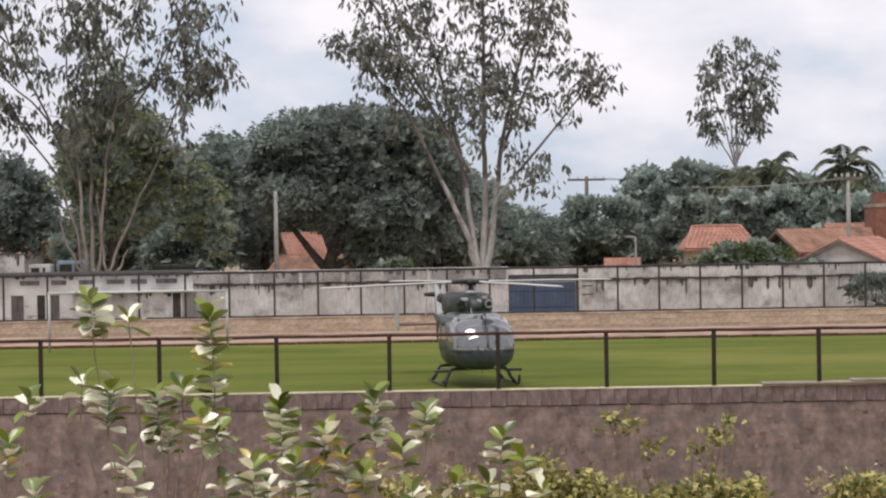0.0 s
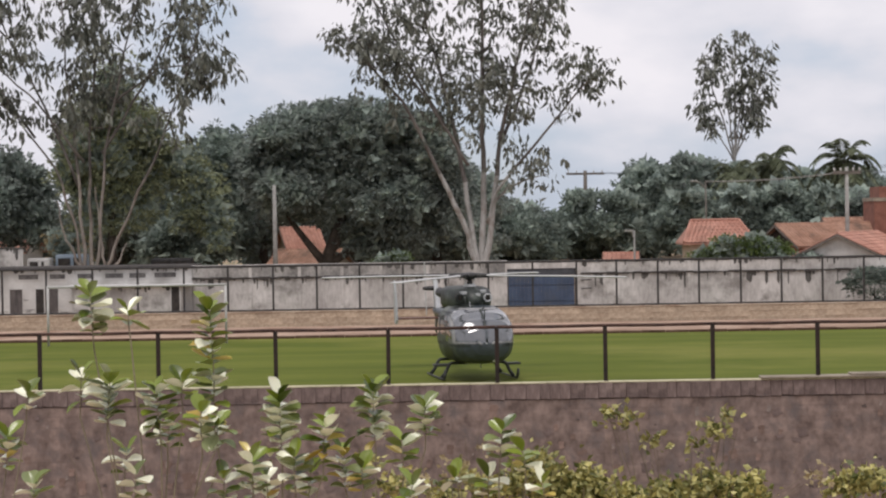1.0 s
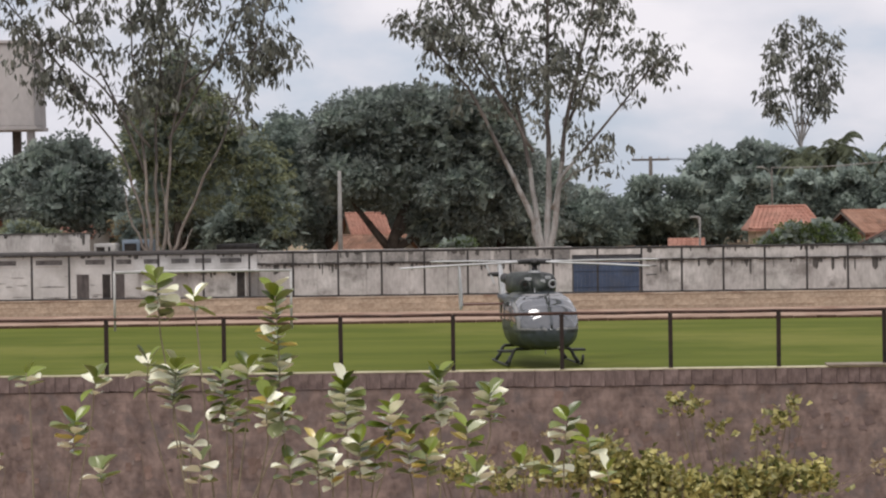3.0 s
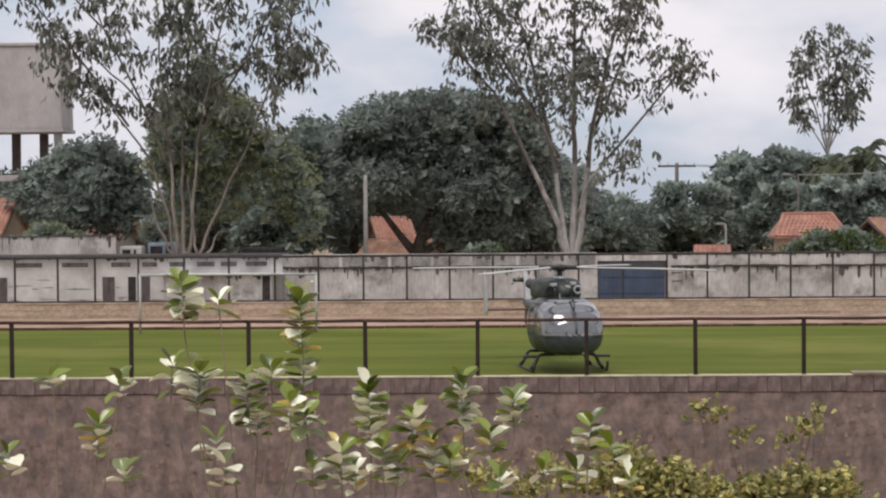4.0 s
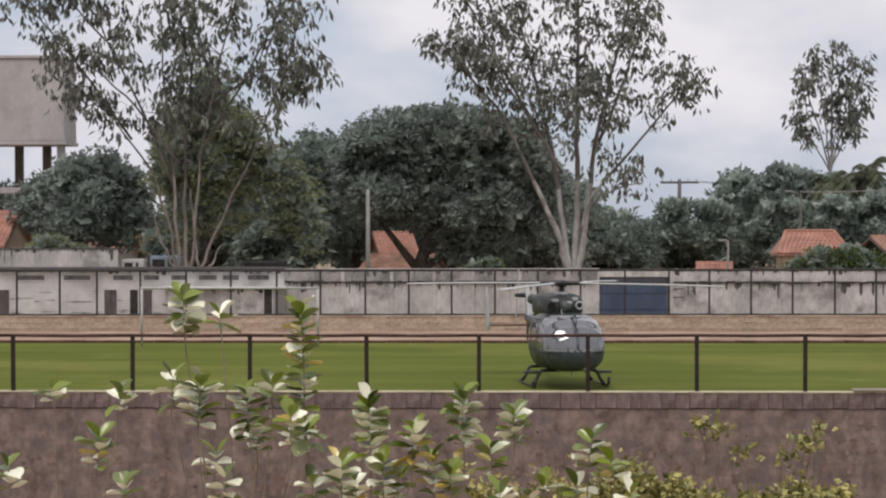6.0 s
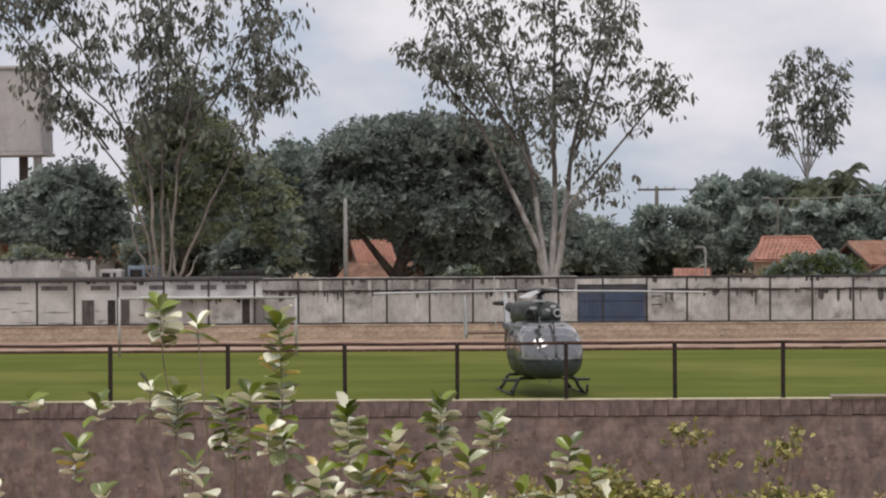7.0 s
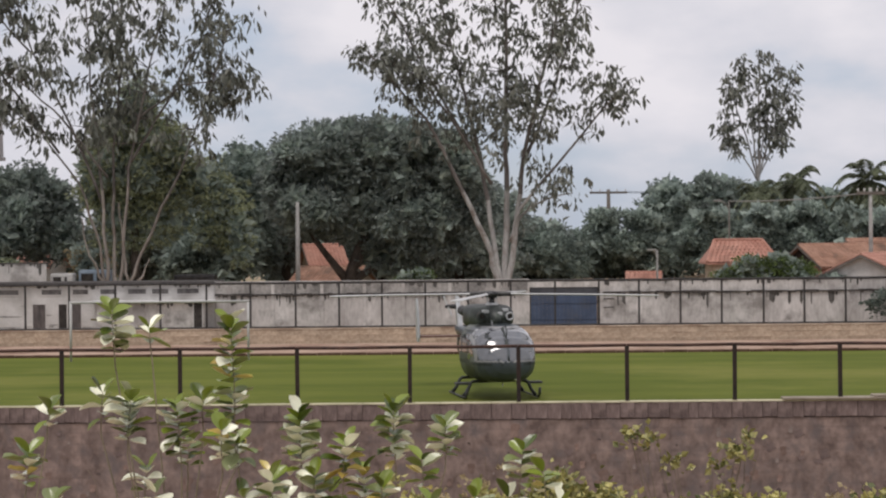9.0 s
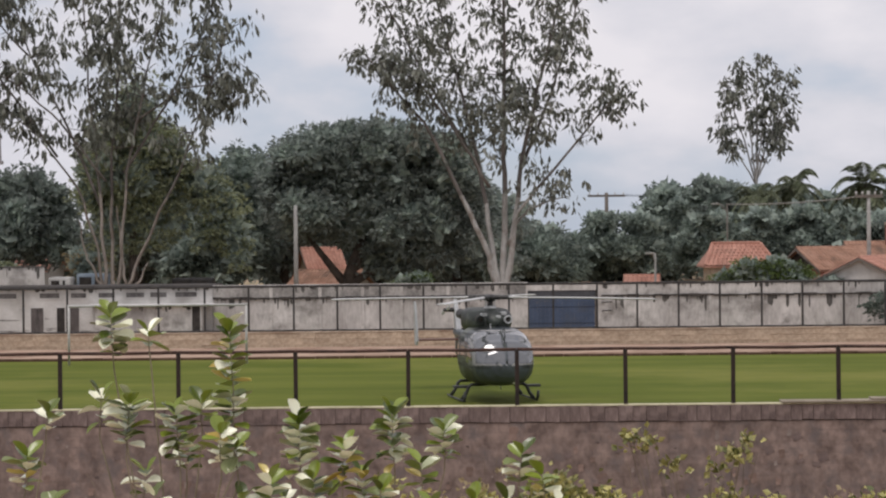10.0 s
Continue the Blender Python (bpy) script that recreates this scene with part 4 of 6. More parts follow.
def gum_tree(label, x, y, base, stems, seed, tufts_per=3, leaf=0.55, twig=2.2, start=0.42, r0=0.2, droop=0.7, density=1.0, spread=0.26, extra=(), fill=(), aspect=0.30, leafless=0.0, bark=BARKPALE, limb_from=6.5):
    """A gum tree: pale stems from one foot, thin branches, and loose hanging tufts of narrow leaves."""
    rng = random.Random(seed)
    nrng = np.random.default_rng(seed)
    t = empty("gum_tree", pose(x, y, base), label, "tree")
    cs, ws = [], []

    def tuft(p, k, size):
        for _ in range(k):
            o = nrng.normal(0, spread * 0.72, 3)
            cs.append((p[0] + o[0], p[1] + o[1], p[2] + o[2] * 0.8))
            ws.append((o[0] * 1.2 + nrng.normal(0, 0.25), o[1] * 1.2 + nrng.normal(0, 0.25), -droop + nrng.normal(0, 0.3)))

    for pts, thick, foliage in stems:
        pts = [Vector(p) for p in pts]
        fine = []
        for a, b in zip(pts, pts[1:]):
            for k in range(4):
                q = a.lerp(b, k / 4)
                fine.append(q + Vector((rng.uniform(-0.08, 0.08), rng.uniform(-0.08, 0.08), 0)) * (1 if fine else 0))
        fine.append(pts[-1])
        n = len(fine)
        bm = fresh()
        tube(bm, fine, [thick * (1 - 0.85 * k / (n - 1)) + 0.015 for k in range(n)], 8)
        # upper stems darker: their backlit look against the sky, put into colour
        for f in bm.faces:
            f.material_index = int(f.calc_center_median().z > limb_from)
        stem = part("stem", bm, (bark, BARKSHADE), t, smooth=True)
        bm = fresh()
        made = 0
        for i in range(int(n * start), n):
            f = (i - n * start) / max(1, n * (1 - start))
            for _ in range(max(1, round(foliage * density))):
                d = Vector((rng.uniform(-1, 1), rng.uniform(-1, 1), rng.uniform(0.0, 0.9))).normalized()
                ln = twig * rng.uniform(0.45, 1.1) * (1.1 - 0.45 * f)
                p0 = fine[i]
                p1 = p0 + d * ln * 0.5
                p2 = p1 + Vector((d.x, d.y, d.z * 0.4 + 0.1)) * ln * 0.3
                p3 = p2 + Vector((d.x, d.y, -0.5)) * ln * 0.25
                if p0.z < leafless:
                    continue
                tube(bm, [p0, p1, p2, p3], [0.035, 0.024, 0.014, 0.008], 4, cap=False)
                made += 1
                for q, w in ((p1, 0.55), (p2, 1.0), (p3, 1.2)):
                    for _ in range(tufts_per):
                        if rng.random() < 0.75 * w:
                            tuft(q + Vector((rng.gauss(0, 0.38), rng.gauss(0, 0.38), rng.gauss(-0.1, 0.38))), rng.randint(4, 7), leaf)
        if made:
            tagged(part("twig", bm, BARKDARK, stem), kind="stuff")
    for p, k, sp in extra:
        for _ in range(k):
            tuft(Vector(p) + Vector((rng.gauss(0, sp), rng.gauss(0, sp), rng.gauss(0, sp))), rng.randint(4, 8), leaf)
    for cx, cz, rx, rz, n in fill:
        for _ in range(n):
            a, q = rng.uniform(0, math.tau), math.sqrt(rng.random())
            p = Vector((cx + rx * q * math.cos(a), rng.gauss(0, 1.6), cz + rz * q * math.sin(a)))
            for k in range(rng.randint(1, 3)):
                tuft(p - Vector((rng.gauss(0, 0.08), 0, 0.36 * k)), rng.randint(3, 5), leaf)
    me = leaf_mesh("crown", cs, ws, leaf, aspect, EUCLEAF, nrng)
    crown = new("crown", me)
    crown.parent = t
    return t


def palm(label, x, y, base, height, seed, size=3.0):
    rng = random.Random(seed)
    nrng = np.random.default_rng(seed)
    t = empty("palm_tree", pose(x, y, base), label, "palm tree", "palms behind the houses")
    bm = fresh()
    tube(bm, [(0, 0, -0.3), (0.15, 0, height * 0.4), (0.1, 0.05, height * 0.8), (0, 0, height)], [0.24, 0.17, 0.15, 0.14], 10)
    part("trunk", bm, BARKDARK, t, smooth=True)
    for k in range(19):
        a = k * 2.399 + rng.uniform(-0.2, 0.2)
        lift = rng.uniform(-0.2, 1.3) if k < 14 else rng.uniform(-0.9, -0.3)
        pts = []
        for j in range(9):
            s = j / 8
            out = size * s * math.cos(lift * (1 - s * 0.2)) * (0.75 + 0.25 * (1 - s))
            z = size * s * math.sin(lift) - size * 0.62 * s * s * (0.75 + 0.4 * math.cos(lift))
            pts.append(Vector((math.cos(a) * out, math.sin(a) * out, height + z)))
        bm = fresh()
        tube(bm, pts, [0.04 * (1 - 0.8 * j / 8) for j in range(9)], 4)
        rib = part("frond", bm, PALMLEAF, t)
        side = Vector((-math.sin(a), math.cos(a), 0))
        cs, ws = [], []
        for j in range(60):
            s = 0.1 + 0.9 * j / 60
            i = min(7, int(s * 8))
            p = pts[i].lerp(pts[i + 1], s * 8 - i)
            d = (pts[i + 1] - pts[i]).normalized()
            for sg in (-1, 1):
                cs.append(p)
                ws.append(side * sg * 0.9 + d * 0.55 + Vector((0, 0, -0.55)))
        me = leaf_mesh("leaflet", [tuple(c) for c in cs], [tuple(w) for w in ws], size * 0.19, 0.13, PALMLEAF, nrng)
        ob = tagged(new("leaflet", me), kind="stuff")
        ob.parent = rib
    return t


def build_trees():
    R = random.Random
    # the great mango tree, its crown reaching low on one side
    r = R(11)
    lobes = [((-3.2, 0, 7.9), (2.3, 3.0, 3.1)), ((-0.8, 0, 9.0), (2.8, 3.0, 2.6)), ((2.2, 0, 9.2), (3.0, 3.0, 2.5)), ((5.0, 0, 8.1), (2.8, 3.0, 2.7)), ((7.2, 0, 6.2), (2.5, 3.0, 2.7)),
             ((8.3, 0, 4.3), (1.7, 2.4, 2.1)), ((-2.9, 0, 5.7), (2.3, 2.8, 2.1)), ((1.5, 0.6, 6.2), (5.0, 3.6, 3.2)), ((5.5, 0, 4.2), (3.3, 3.0, 2.5)), ((3.6, 0.4, 2.6), (3.0, 2.0, 1.5))]
    for k in range(26):
        a = math.pi * (0.02 + 0.96 * k / 25)
        q = r.uniform(0.75, 1.25)
        lobes.append(((1.9 + 7.0 * math.cos(a) * r.uniform(0.86, 0.98), r.uniform(-1.6, 0.6), 5.0 + 6.2 * abs(math.sin(a)) ** 0.62 * r.uniform(0.88, 1.0)), (q, q, q * 0.85)))
    for k in range(16):
        q = r.uniform(0.9, 1.4)
        lobes.append(((r.uniform(-4, 8), -2.4 + r.uniform(-0.4, 0.4), r.uniform(4.0, 10.0)), (q, 0.8, q * 0.8)))
    dense_tree("broad dark green mango tree with a low round crown", -7.9, 150, 1.2, lobes, 0.34, MANGOLEAF, 52000, 1, trunk=0.42, trunk_to=(1.2, 0, 4.2),
               limbs=[[(0, 0, 0.9), (-0.9, 0, 2.0), (-2.1, 0, 3.6), (-3.0, 0, 5.4)], [(0.1, 0, 1.2), (0.9, -0.2, 2.2), (1.4, -0.3, 4.2)], [(0.2, 0, 0.8), (1.6, 0, 1.6), (3.4, 0.2, 2.0), (5.0, 0.2, 3.2)]])
    dense_tree("dark leafy tree behind the wall", -0.4, 160, 1.2, lobes_of(0, 0, 3.6, 5.4, 4.0, 4.0, 16, R(12), -0.6), 0.36, MANGOLEAF, 10000, 2)
    dense_tree("dark leafy tree behind the wall", -6.6, 172, 1.2, lobes_of(0, 0, 3.2, 6.5, 4.0, 3.8, 16, R(32), -0.6), 0.38, MANGOLEAF, 9000, 22)
    dense_tree("tall dark green tree among others", -17.2, 163, 1.2, lobes_of(0, 0, 5.6, 4.8, 4.0, 5.4, 20, R(13), -0.7), 0.36, FARLEAF, 14000, 3)
    dense_tree("dark green tree among others", -13.6, 170, 1.2, lobes_of(0, 0, 4.2, 3.6, 3.2, 4.4, 14, R(14), -0.7), 0.36, MANGOLEAF, 9000, 4)
    dense_tree("olive green tree behind gum stems", -20.8, 141, 1.2, lobes_of(0.1, 0, 8.4, 3.5, 2.6, 3.8, 20, R(15), -0.6) + [((-0.9, 0, 5.2), (2.2, 1.6, 2.6)), ((1.4, 0, 5.6), (2.4, 1.8, 2.4)), ((4.0, 0.4, 7.4), (2.0, 1.6, 1.6)), ((5.4, 0.6, 6.2), (1.7, 1.4, 1.5)), ((6.2, 0.6, 4.4), (1.3, 1.1, 1.4)), ((4.6, 0.6, 4.2), (1.2, 1.0, 1.3)), ((6.6, 0.6, 2.8), (0.9, 0.8, 0.8)), ((0.2, 0, 12.2), (1.8, 1.6, 2.6)), ((-2.6, 0.3, 8.6), (1.2, 1.2, 1.3)), ((-2.9, 0.3, 6.6), (1.0, 1.0, 1.0))], 0.30, OLIVELEAF, 21000, 5, trunk=0.25, core_size=0.6)
    dense_tree("dark green round tree", -29.4, 145, 1.2, lobes_of(0, 0, 4.4, 4.7, 2.6, 3.9, 16, R(16), -0.5), 0.36, MANGOLEAF, 11000, 6)
    dense_tree("dark green round tree", -34.5, 172, 1.2, lobes_of(0, 0, 4.6, 4.6, 4.0, 4.4, 14, R(17), -0.5), 0.36, FARLEAF, 8000, 7)
    dense_tree("dark leafy tree behind gum stems", -23.0, 158, 1.2, lobes_of(0, 0, 3.6, 4.6, 2.8, 3.4, 14, R(71), -0.8), 0.36, MANGOLEAF, 9000, 71)
    dense_tree("dark leafy tree behind gum stems", -17.6, 154, 1.2, lobes_of(0, 0, 2.6, 3.6, 2.2, 2.6, 12, R(72), -0.8), 0.36, FARLEAF, 7000, 72)
    dense_tree("low dark green tree", -40.5, 168, 1.2, lobes_of(0, 0, 3.8, 4.2, 4.0, 3.6, 12, R(18), -0.5), 0.36, FARLEAF, 6000, 8)
    dense_tree("low green shrub behind the wall", -29.6, 138, 1.2, lobes_of(0, 0, 1.7, 2.6, 1.4, 1.6, 8, R(19), -0.3), 0.24, OLIVELEAF, 4000, 9, trunk=0.08, name="shrub", category="shrub")
    # the tree belt behind the houses, from the mango tree to the far right
    belt = [(5.5, 188, 4.6, 5.0), (9.8, 196, 4.6, 3.7), (16.9, 192, 3.1, 7.2), (20.2, 200, 4.2, 8.0), (24.0, 196, 4.6, 8.2), (29.0, 206, 5.0, 7.4), (34.5, 198, 4.8, 7.0), (40.0, 204, 5.2, 7.2), (46.5, 200, 5.4, 7.4), (12.8, 176, 3.6, 4.8), (20.5, 178, 4.4, 5.6), (27.5, 180, 4.6, 5.4), (36.0, 182, 4.8, 5.2), (6.0, 172, 3.6, 4.2)]
    for k, (x, y, w, h) in enumerate(belt):
        dense_tree("green tree in a belt behind the houses", x, y, 1.2, umbrella(lobes_of(0, 0, h * 0.5, w, 3.6, h * 0.5, 13, R(40 + k), -0.7), w, h, R(240 + k)), 0.34, FARLEAF if k % 4 else MANGOLEAF, 10500, 60 + k, trunk=0.25)
    # undergrowth closes the view between the trunks
    for k in range(17):
        x = -49 + 6.0 * k + 1.2 * math.sin(k * 2.1)
        dense_tree("dark green undergrowth between tree trunks", x, 178 + 4 * math.sin(k * 1.3), 1.2, lobes_of(0, 0, 1.3, 3.9, 1.8, 1.7 + 0.3 * math.sin(k * 1.9), 8, R(120 + k), -0.4), 0.36, FARLEAF if k % 2 else MANGOLEAF, 2600, 140 + k, trunk=0.08, name="bush", category="bush")
    # a hedge of far woods closes the view on both sides
    for k, x in enumerate((-62, -54, -47, 54, 62, 70)):
        dense_tree("green tree of the far woods", x, 195, 1.2, lobes_of(0, 0, 4, 5.5, 3.6, 4.0, 10, R(80 + k), -0.7), 0.5, FARLEAF, 3500, 90 + k, trunk=0.25)
    dense_tree("green hedge bush in front of a house", 18.9, 141.5, 1.2, lobes_of(0, 0, 1.0, 3.4, 1.2, 1.5, 12, R(20), -0.2), 0.22, SHRUBLEAF, 6000, 10, trunk=0.06, name="bush", category="bush")
    dense_tree("green hedge bush in front of a house", 22.6, 140.5, 1.2, lobes_of(0, 0, 0.5, 2.2, 1.2, 0.8, 9, R(21), -0.2), 0.22, FARLEAF, 3500, 11, trunk=0.06, name="bush", category="bush")
    dense_tree("sprawling green bush against a whitewashed wall", 23.7, 122.8, 0.0, lobes_of(0, 0, 0.85, 2.3, 0.9, 1.0, 10, R(22), -0.2), 0.18, FARLEAF, 3200, 12, trunk=0.05, name="bush", category="bush", core=False)
    dense_tree("pale green shrub behind the wall", -3.0, 139, 1.2, lobes_of(0, 0, 0.8, 1.3, 0.9, 0.9, 8, R(23), -0.2), 0.2, SHRUBLEAF, 2500, 13, trunk=0.05, name="shrub", category="shrub")
    dense_tree("reddish brown shrub at the foot of gum stems", -23.4, 139, 1.2, lobes_of(0, 0, 2.0, 1.6, 1.0, 1.4, 8, R(24), -0.4), 0.22, DRYLEAF, 1200, 14, trunk=0.06, name="shrub", category="shrub")

    # gum tree beside the gate: stems fanning from one foot
    S = [([(0, 0, -0.2), (-0.7, 0, 2.7), (-2.3, -0.4, 6.5), (-4.6, -0.8, 11.0), (-8.2, -1.0, 15.2)], 0.21, 4),
         ([(0, 0, 0.3), (-0.5, 0.3, 3.6), (-1.2, 0.9, 8.4), (-2.6, 1.6, 14.0), (-4.2, 2.0, 20.5)], 0.19, 5),
         ([(0.1, 0, 0), (0.25, 0.3, 4.2), (0.3, 0.2, 9.0), (0.4, -0.5, 15.5), (0.2, -0.6, 23.5)], 0.22, 5),
         ([(0.2, 0, 0), (0.85, -0.2, 4.2), (1.3, -0.5, 8.5), (2.8, -1.0, 14.5), (4.4, -1.4, 21.5)], 0.20, 5),
         ([(0.5, -0.2, 3.4), (1.1, -0.4, 5.4), (3.5, -0.8, 8.2), (6.0, -1.0, 11.3), (7.5, -1.2, 12.8)], 0.11, 2),
         ([(0.9, 0.2, 4.6), (1.8, 0.4, 5.6), (3.2, 0.5, 6.2), (4.4, 0.6, 6.4)], 0.08, 4),
         ([(1.5, 0.4, 8.5), (3.0, 0.8, 12.0), (4.4, 1.2, 16.2), (5.4, 1.2, 20.0)], 0.10, 3),
         ([(-2.0, 0, 9.5), (-4.4, 0, 13.6), (-6.0, 0, 16.8), (-7.6, 0, 19.4)], 0.09, 3),
         ([(-0.6, -0.3, 7.0), (-2.6, -0.8, 10.4), (-5.0, -1.2, 13.6), (-7.0, -1.4, 14.4)], 0.09, 4)]
    gum_tree("tall gum tree with pale forked stems and drooping leaves", 2.3, 138, 1.2, S, 5, tufts_per=2, density=0.72, leaf=0.5, twig=1.9, aspect=0.38, start=0.5, leafless=9.5, fill=[(-0.6, 16.0, 6.6, 6.6, 240), (0.4, 11.0, 3.0, 3.0, 50), (2.4, 7.6, 1.8, 2.2, 22)], extra=[((3.6, 0, 18.6), 20, 1.5), ((6.4, -1.0, 13.0), 50, 0.8), ((4.6, 0, 11.6), 12, 0.8), ((3.6, 0, 6.6), 22, 1.0), ((-7.0, 0, 14.6), 24, 0.9)])
    # gum tree in front of the olive tree: many thin stems, wide hanging crown
    S = [([(-0.3, 0, -0.2), (-0.6, 0, 3.0), (-0.9, 0, 8.0), (-1.4, 0, 13.0), (-1.8, 0, 21.0)], 0.16, 5),
         ([(-0.5, 0, 0), (-1.0, 0.2, 3.4), (-2.2, 0.3, 7.2), (-4.6, 0.4, 10.4), (-7.6, 0.4, 12.8)], 0.12, 4),
         ([(-0.1, 0, 0), (-0.2, 0.3, 4.0), (-0.1, 0.3, 9.0), (0.3, 0.4, 15.0), (0.6, 0.4, 22.5)], 0.15, 6),
         ([(0.1, 0, 0), (0.5, -0.2, 3.8), (0.8, -0.3, 8.0), (2.2, -0.5, 14.0), (3.6, -0.6, 20.0)], 0.14, 6),
         ([(0.3, 0, 0), (1.3, -0.3, 2.2), (2.5, -0.5, 4.9), (4.0, -0.6, 8.0), (5.8, -0.8, 12.6), (7.0, -0.8, 16.4)], 0.13, 4),
         ([(-0.8, 0, 6.0), (-2.6, 0.3, 10.5), (-5.0, 0.6, 15.0), (-6.6, 0.8, 20.0)], 0.11, 5),
         ([(0.6, 0.2, 8.0), (3.0, 0.6, 12.0), (5.2, 0.8, 16.0), (6.6, 0.8, 20.5)], 0.11, 5),
         ([(-0.4, -0.3, 7.5), (-3.0, -0.6, 11.0), (-5.4, -0.8, 13.2), (-8.4, -0.8, 15.0)], 0.09, 4),
         ([(1.4, -0.3, 11.0), (4.2, -0.5, 13.0), (6.2, -0.6, 13.2), (7.6, -0.6, 12.0)], 0.07, 4),
         ([(-3.4, 0.3, 9.0), (-6.4, 0.4, 13.2), (-9.0, 0.4, 16.4), (-11.4, 0.4, 18.4)], 0.09, 3),
         ([(-5.0, 0.6, 15.0), (-7.2, 0.6, 17.4), (-9.4, 0.6, 19.6)], 0.07, 4)]
    S = [(pts, a * 0.72, n) for pts, a, n in S]
    S += [([(-0.1, 0, -0.3), (-0.1, 0.05, 0.6), (-0.05, 0.05, 1.5)], 0.34, 1), ([(-0.2, 0, 0.2), (-1.0, -0.1, 1.6), (-1.7, -0.1, 3.2), (-2.1, 0, 5.2)], 0.09, 1),
          ([(0.3, 0, 0.2), (0.7, -0.2, 1.4), (0.5, -0.2, 3.2), (0.2, -0.1, 6.0)], 0.10, 1), ([(0.2, 0, 0.4), (1.6, -0.1, 1.5), (2.0, 0, 2.6)], 0.10, 1)]
    gum_tree("tall gum tree with slender pale stems and a hanging crown", -20.9, 134, 1.2, S, 9, tufts_per=2, density=0.52, start=0.55, leaf=0.56, droop=0.9, aspect=0.36, leafless=9.0, bark=BARKTAN, fill=[(-1.2, 17.0, 9.2, 7.4, 190), (5.8, 13.2, 2.6, 3.4, 26), (-7.6, 13.2, 1.8, 2.4, 16), (-0.2, 14.5, 1.5, 5.0, 46)], extra=[((-8.6, 0, 18.6), 40, 1.5), ((5.6, 0, 12.0), 10, 1.2), ((-6.8, 0.4, 11.6), 16, 0.7)])
    # lone gum tree far behind the belt
    S = [([(0, 0, -0.2), (0.05, 0, 7.0), (0.1, 0, 10.0), (0.2, 0, 14.5), (0.1, 0, 19.0)], 0.17, 2),
         ([(0, 0, 7.6), (-0.8, 0.2, 10.8), (-2.2, 0.3, 14.6), (-2.8, 0.3, 16.8)], 0.08, 2),
         ([(0.05, 0, 7.8), (1.1, -0.2, 11.0), (2.6, -0.3, 14.6), (4.0, -0.3, 17.2)], 0.08, 2),
         ([(0.05, 0, 8.2), (0.6, -0.2, 12.0), (1.8, -0.3, 16.0), (2.2, -0.3, 18.4)], 0.07, 2),
         ([(0, 0, 7.4), (-1.4, 0.2, 9.8), (-2.9, 0.3, 11.2), (-3.6, 0.3, 12.4)], 0.06, 2),
         ([(0.1, 0, 8.0), (1.6, 0.2, 10.8), (2.8, 0.2, 12.6), (3.4, 0.2, 13.6)], 0.06, 2),
         ([(0, 0, 8.0), (-0.5, 0.2, 12.2), (-1.4, 0.2, 16.6), (-1.2, 0.2, 18.6)], 0.07, 2)]
    S = [([(x * 0.92, y, z + (1.0 if z > 5 else 0.0)) for x, y, z in pts], a, n) for pts, a, n in S]
    gum_tree("lone gum tree with a tufted open crown", 26.9, 205, 1.2, S, 14, tufts_per=2, leaf=0.7, twig=1.6, start=0.5, density=0.7, spread=0.27, aspect=0.36, limb_from=30, fill=[(0.5, 15.3, 3.7, 4.2, 54), (-2.2, 12.0, 1.0, 1.2, 8), (2.6, 12.4, 0.9, 1.2, 6)])
    palm("tall palm with arching fronds", 28.0, 190, 1.2, 7.9, 1, 4.0)
    palm("tall palm with arching fronds", 33.9, 188, 1.2, 8.0, 2, 4.4)
    palm("palm with hanging old fronds", 24.4, 186, 1.2, 7.2, 3, 3.0)
    palm("palm with hanging old fronds", 40.5, 192, 1.2, 6.6, 4, 3.0)


build_trees()


# ---- the helicopter ----
ARMY = surface("dark_green_grey_paint", (0.030, 0.039, 0.046), (0.060, 0.073, 0.083), scale=1.1, rough=0.38, fine=6, bump=0.02, coat=0.15)
CAMOLIGHT = surface("pale_camouflage_paint", (0.075, 0.085, 0.075), (0.135, 0.145, 0.125), scale=2, rough=0.45, fine=8, bump=0.02)
CAMODARK = surface("dark_camouflage_patch", (0.010, 0.013, 0.011), (0.024, 0.030, 0.024), scale=2, rough=0.45, fine=8, bump=0.02)
ARMYDARK = surface("dark_camouflage_paint", (0.008, 0.011, 0.010), (0.024, 0.032, 0.027), scale=1.5, rough=0.5, fine=10, bump=0.05, stain=(0.075, 0.09, 0.075), stain_scale=2.6)
HELIGREY = surface("pale_grey_paint", (0.34, 0.35, 0.36), (0.46, 0.47, 0.48), scale=2, rough=0.4, fine=12, bump=0.03)
BLADEPAINT = surface("blade_light_grey", (0.36, 0.36, 0.36), (0.50, 0.50, 0.49), scale=1, rough=0.4, fine=10, bump=0.02, stretch=(0.3, 3, 1))
HUBMETAL = surface("hub_dark_metal", (0.025, 0.025, 0.026), (0.07, 0.068, 0.066), scale=8, rough=0.5, metal=0.6, fine=40)
STABRED = surface("reddish_stabiliser", (0.10, 0.045, 0.035), (0.17, 0.085, 0.065), scale=3, rough=0.5, fine=20)
INLETGREY = surface("inlet_lip_grey", (0.20, 0.20, 0.205), (0.34, 0.335, 0.335), scale=3, rough=0.4, fine=20, bump=0)
TYRE = surface("skid_black", (0.018, 0.019, 0.02), (0.045, 0.046, 0.047), scale=6, rough=0.55, fine=30)
GLASS = bpy.data.materials.new("tinted_windscreen")
GLASS.use_nodes = True
gb = GLASS.node_tree.nodes["Principled BSDF"]
gb.inputs["Base Color"].default_value = (0.075, 0.08, 0.09, 1)
gb.inputs["Roughness"].default_value, gb.inputs["IOR"].default_value = 0.13, 1.95
gb.inputs["Coat Weight"].default_value = 1.0
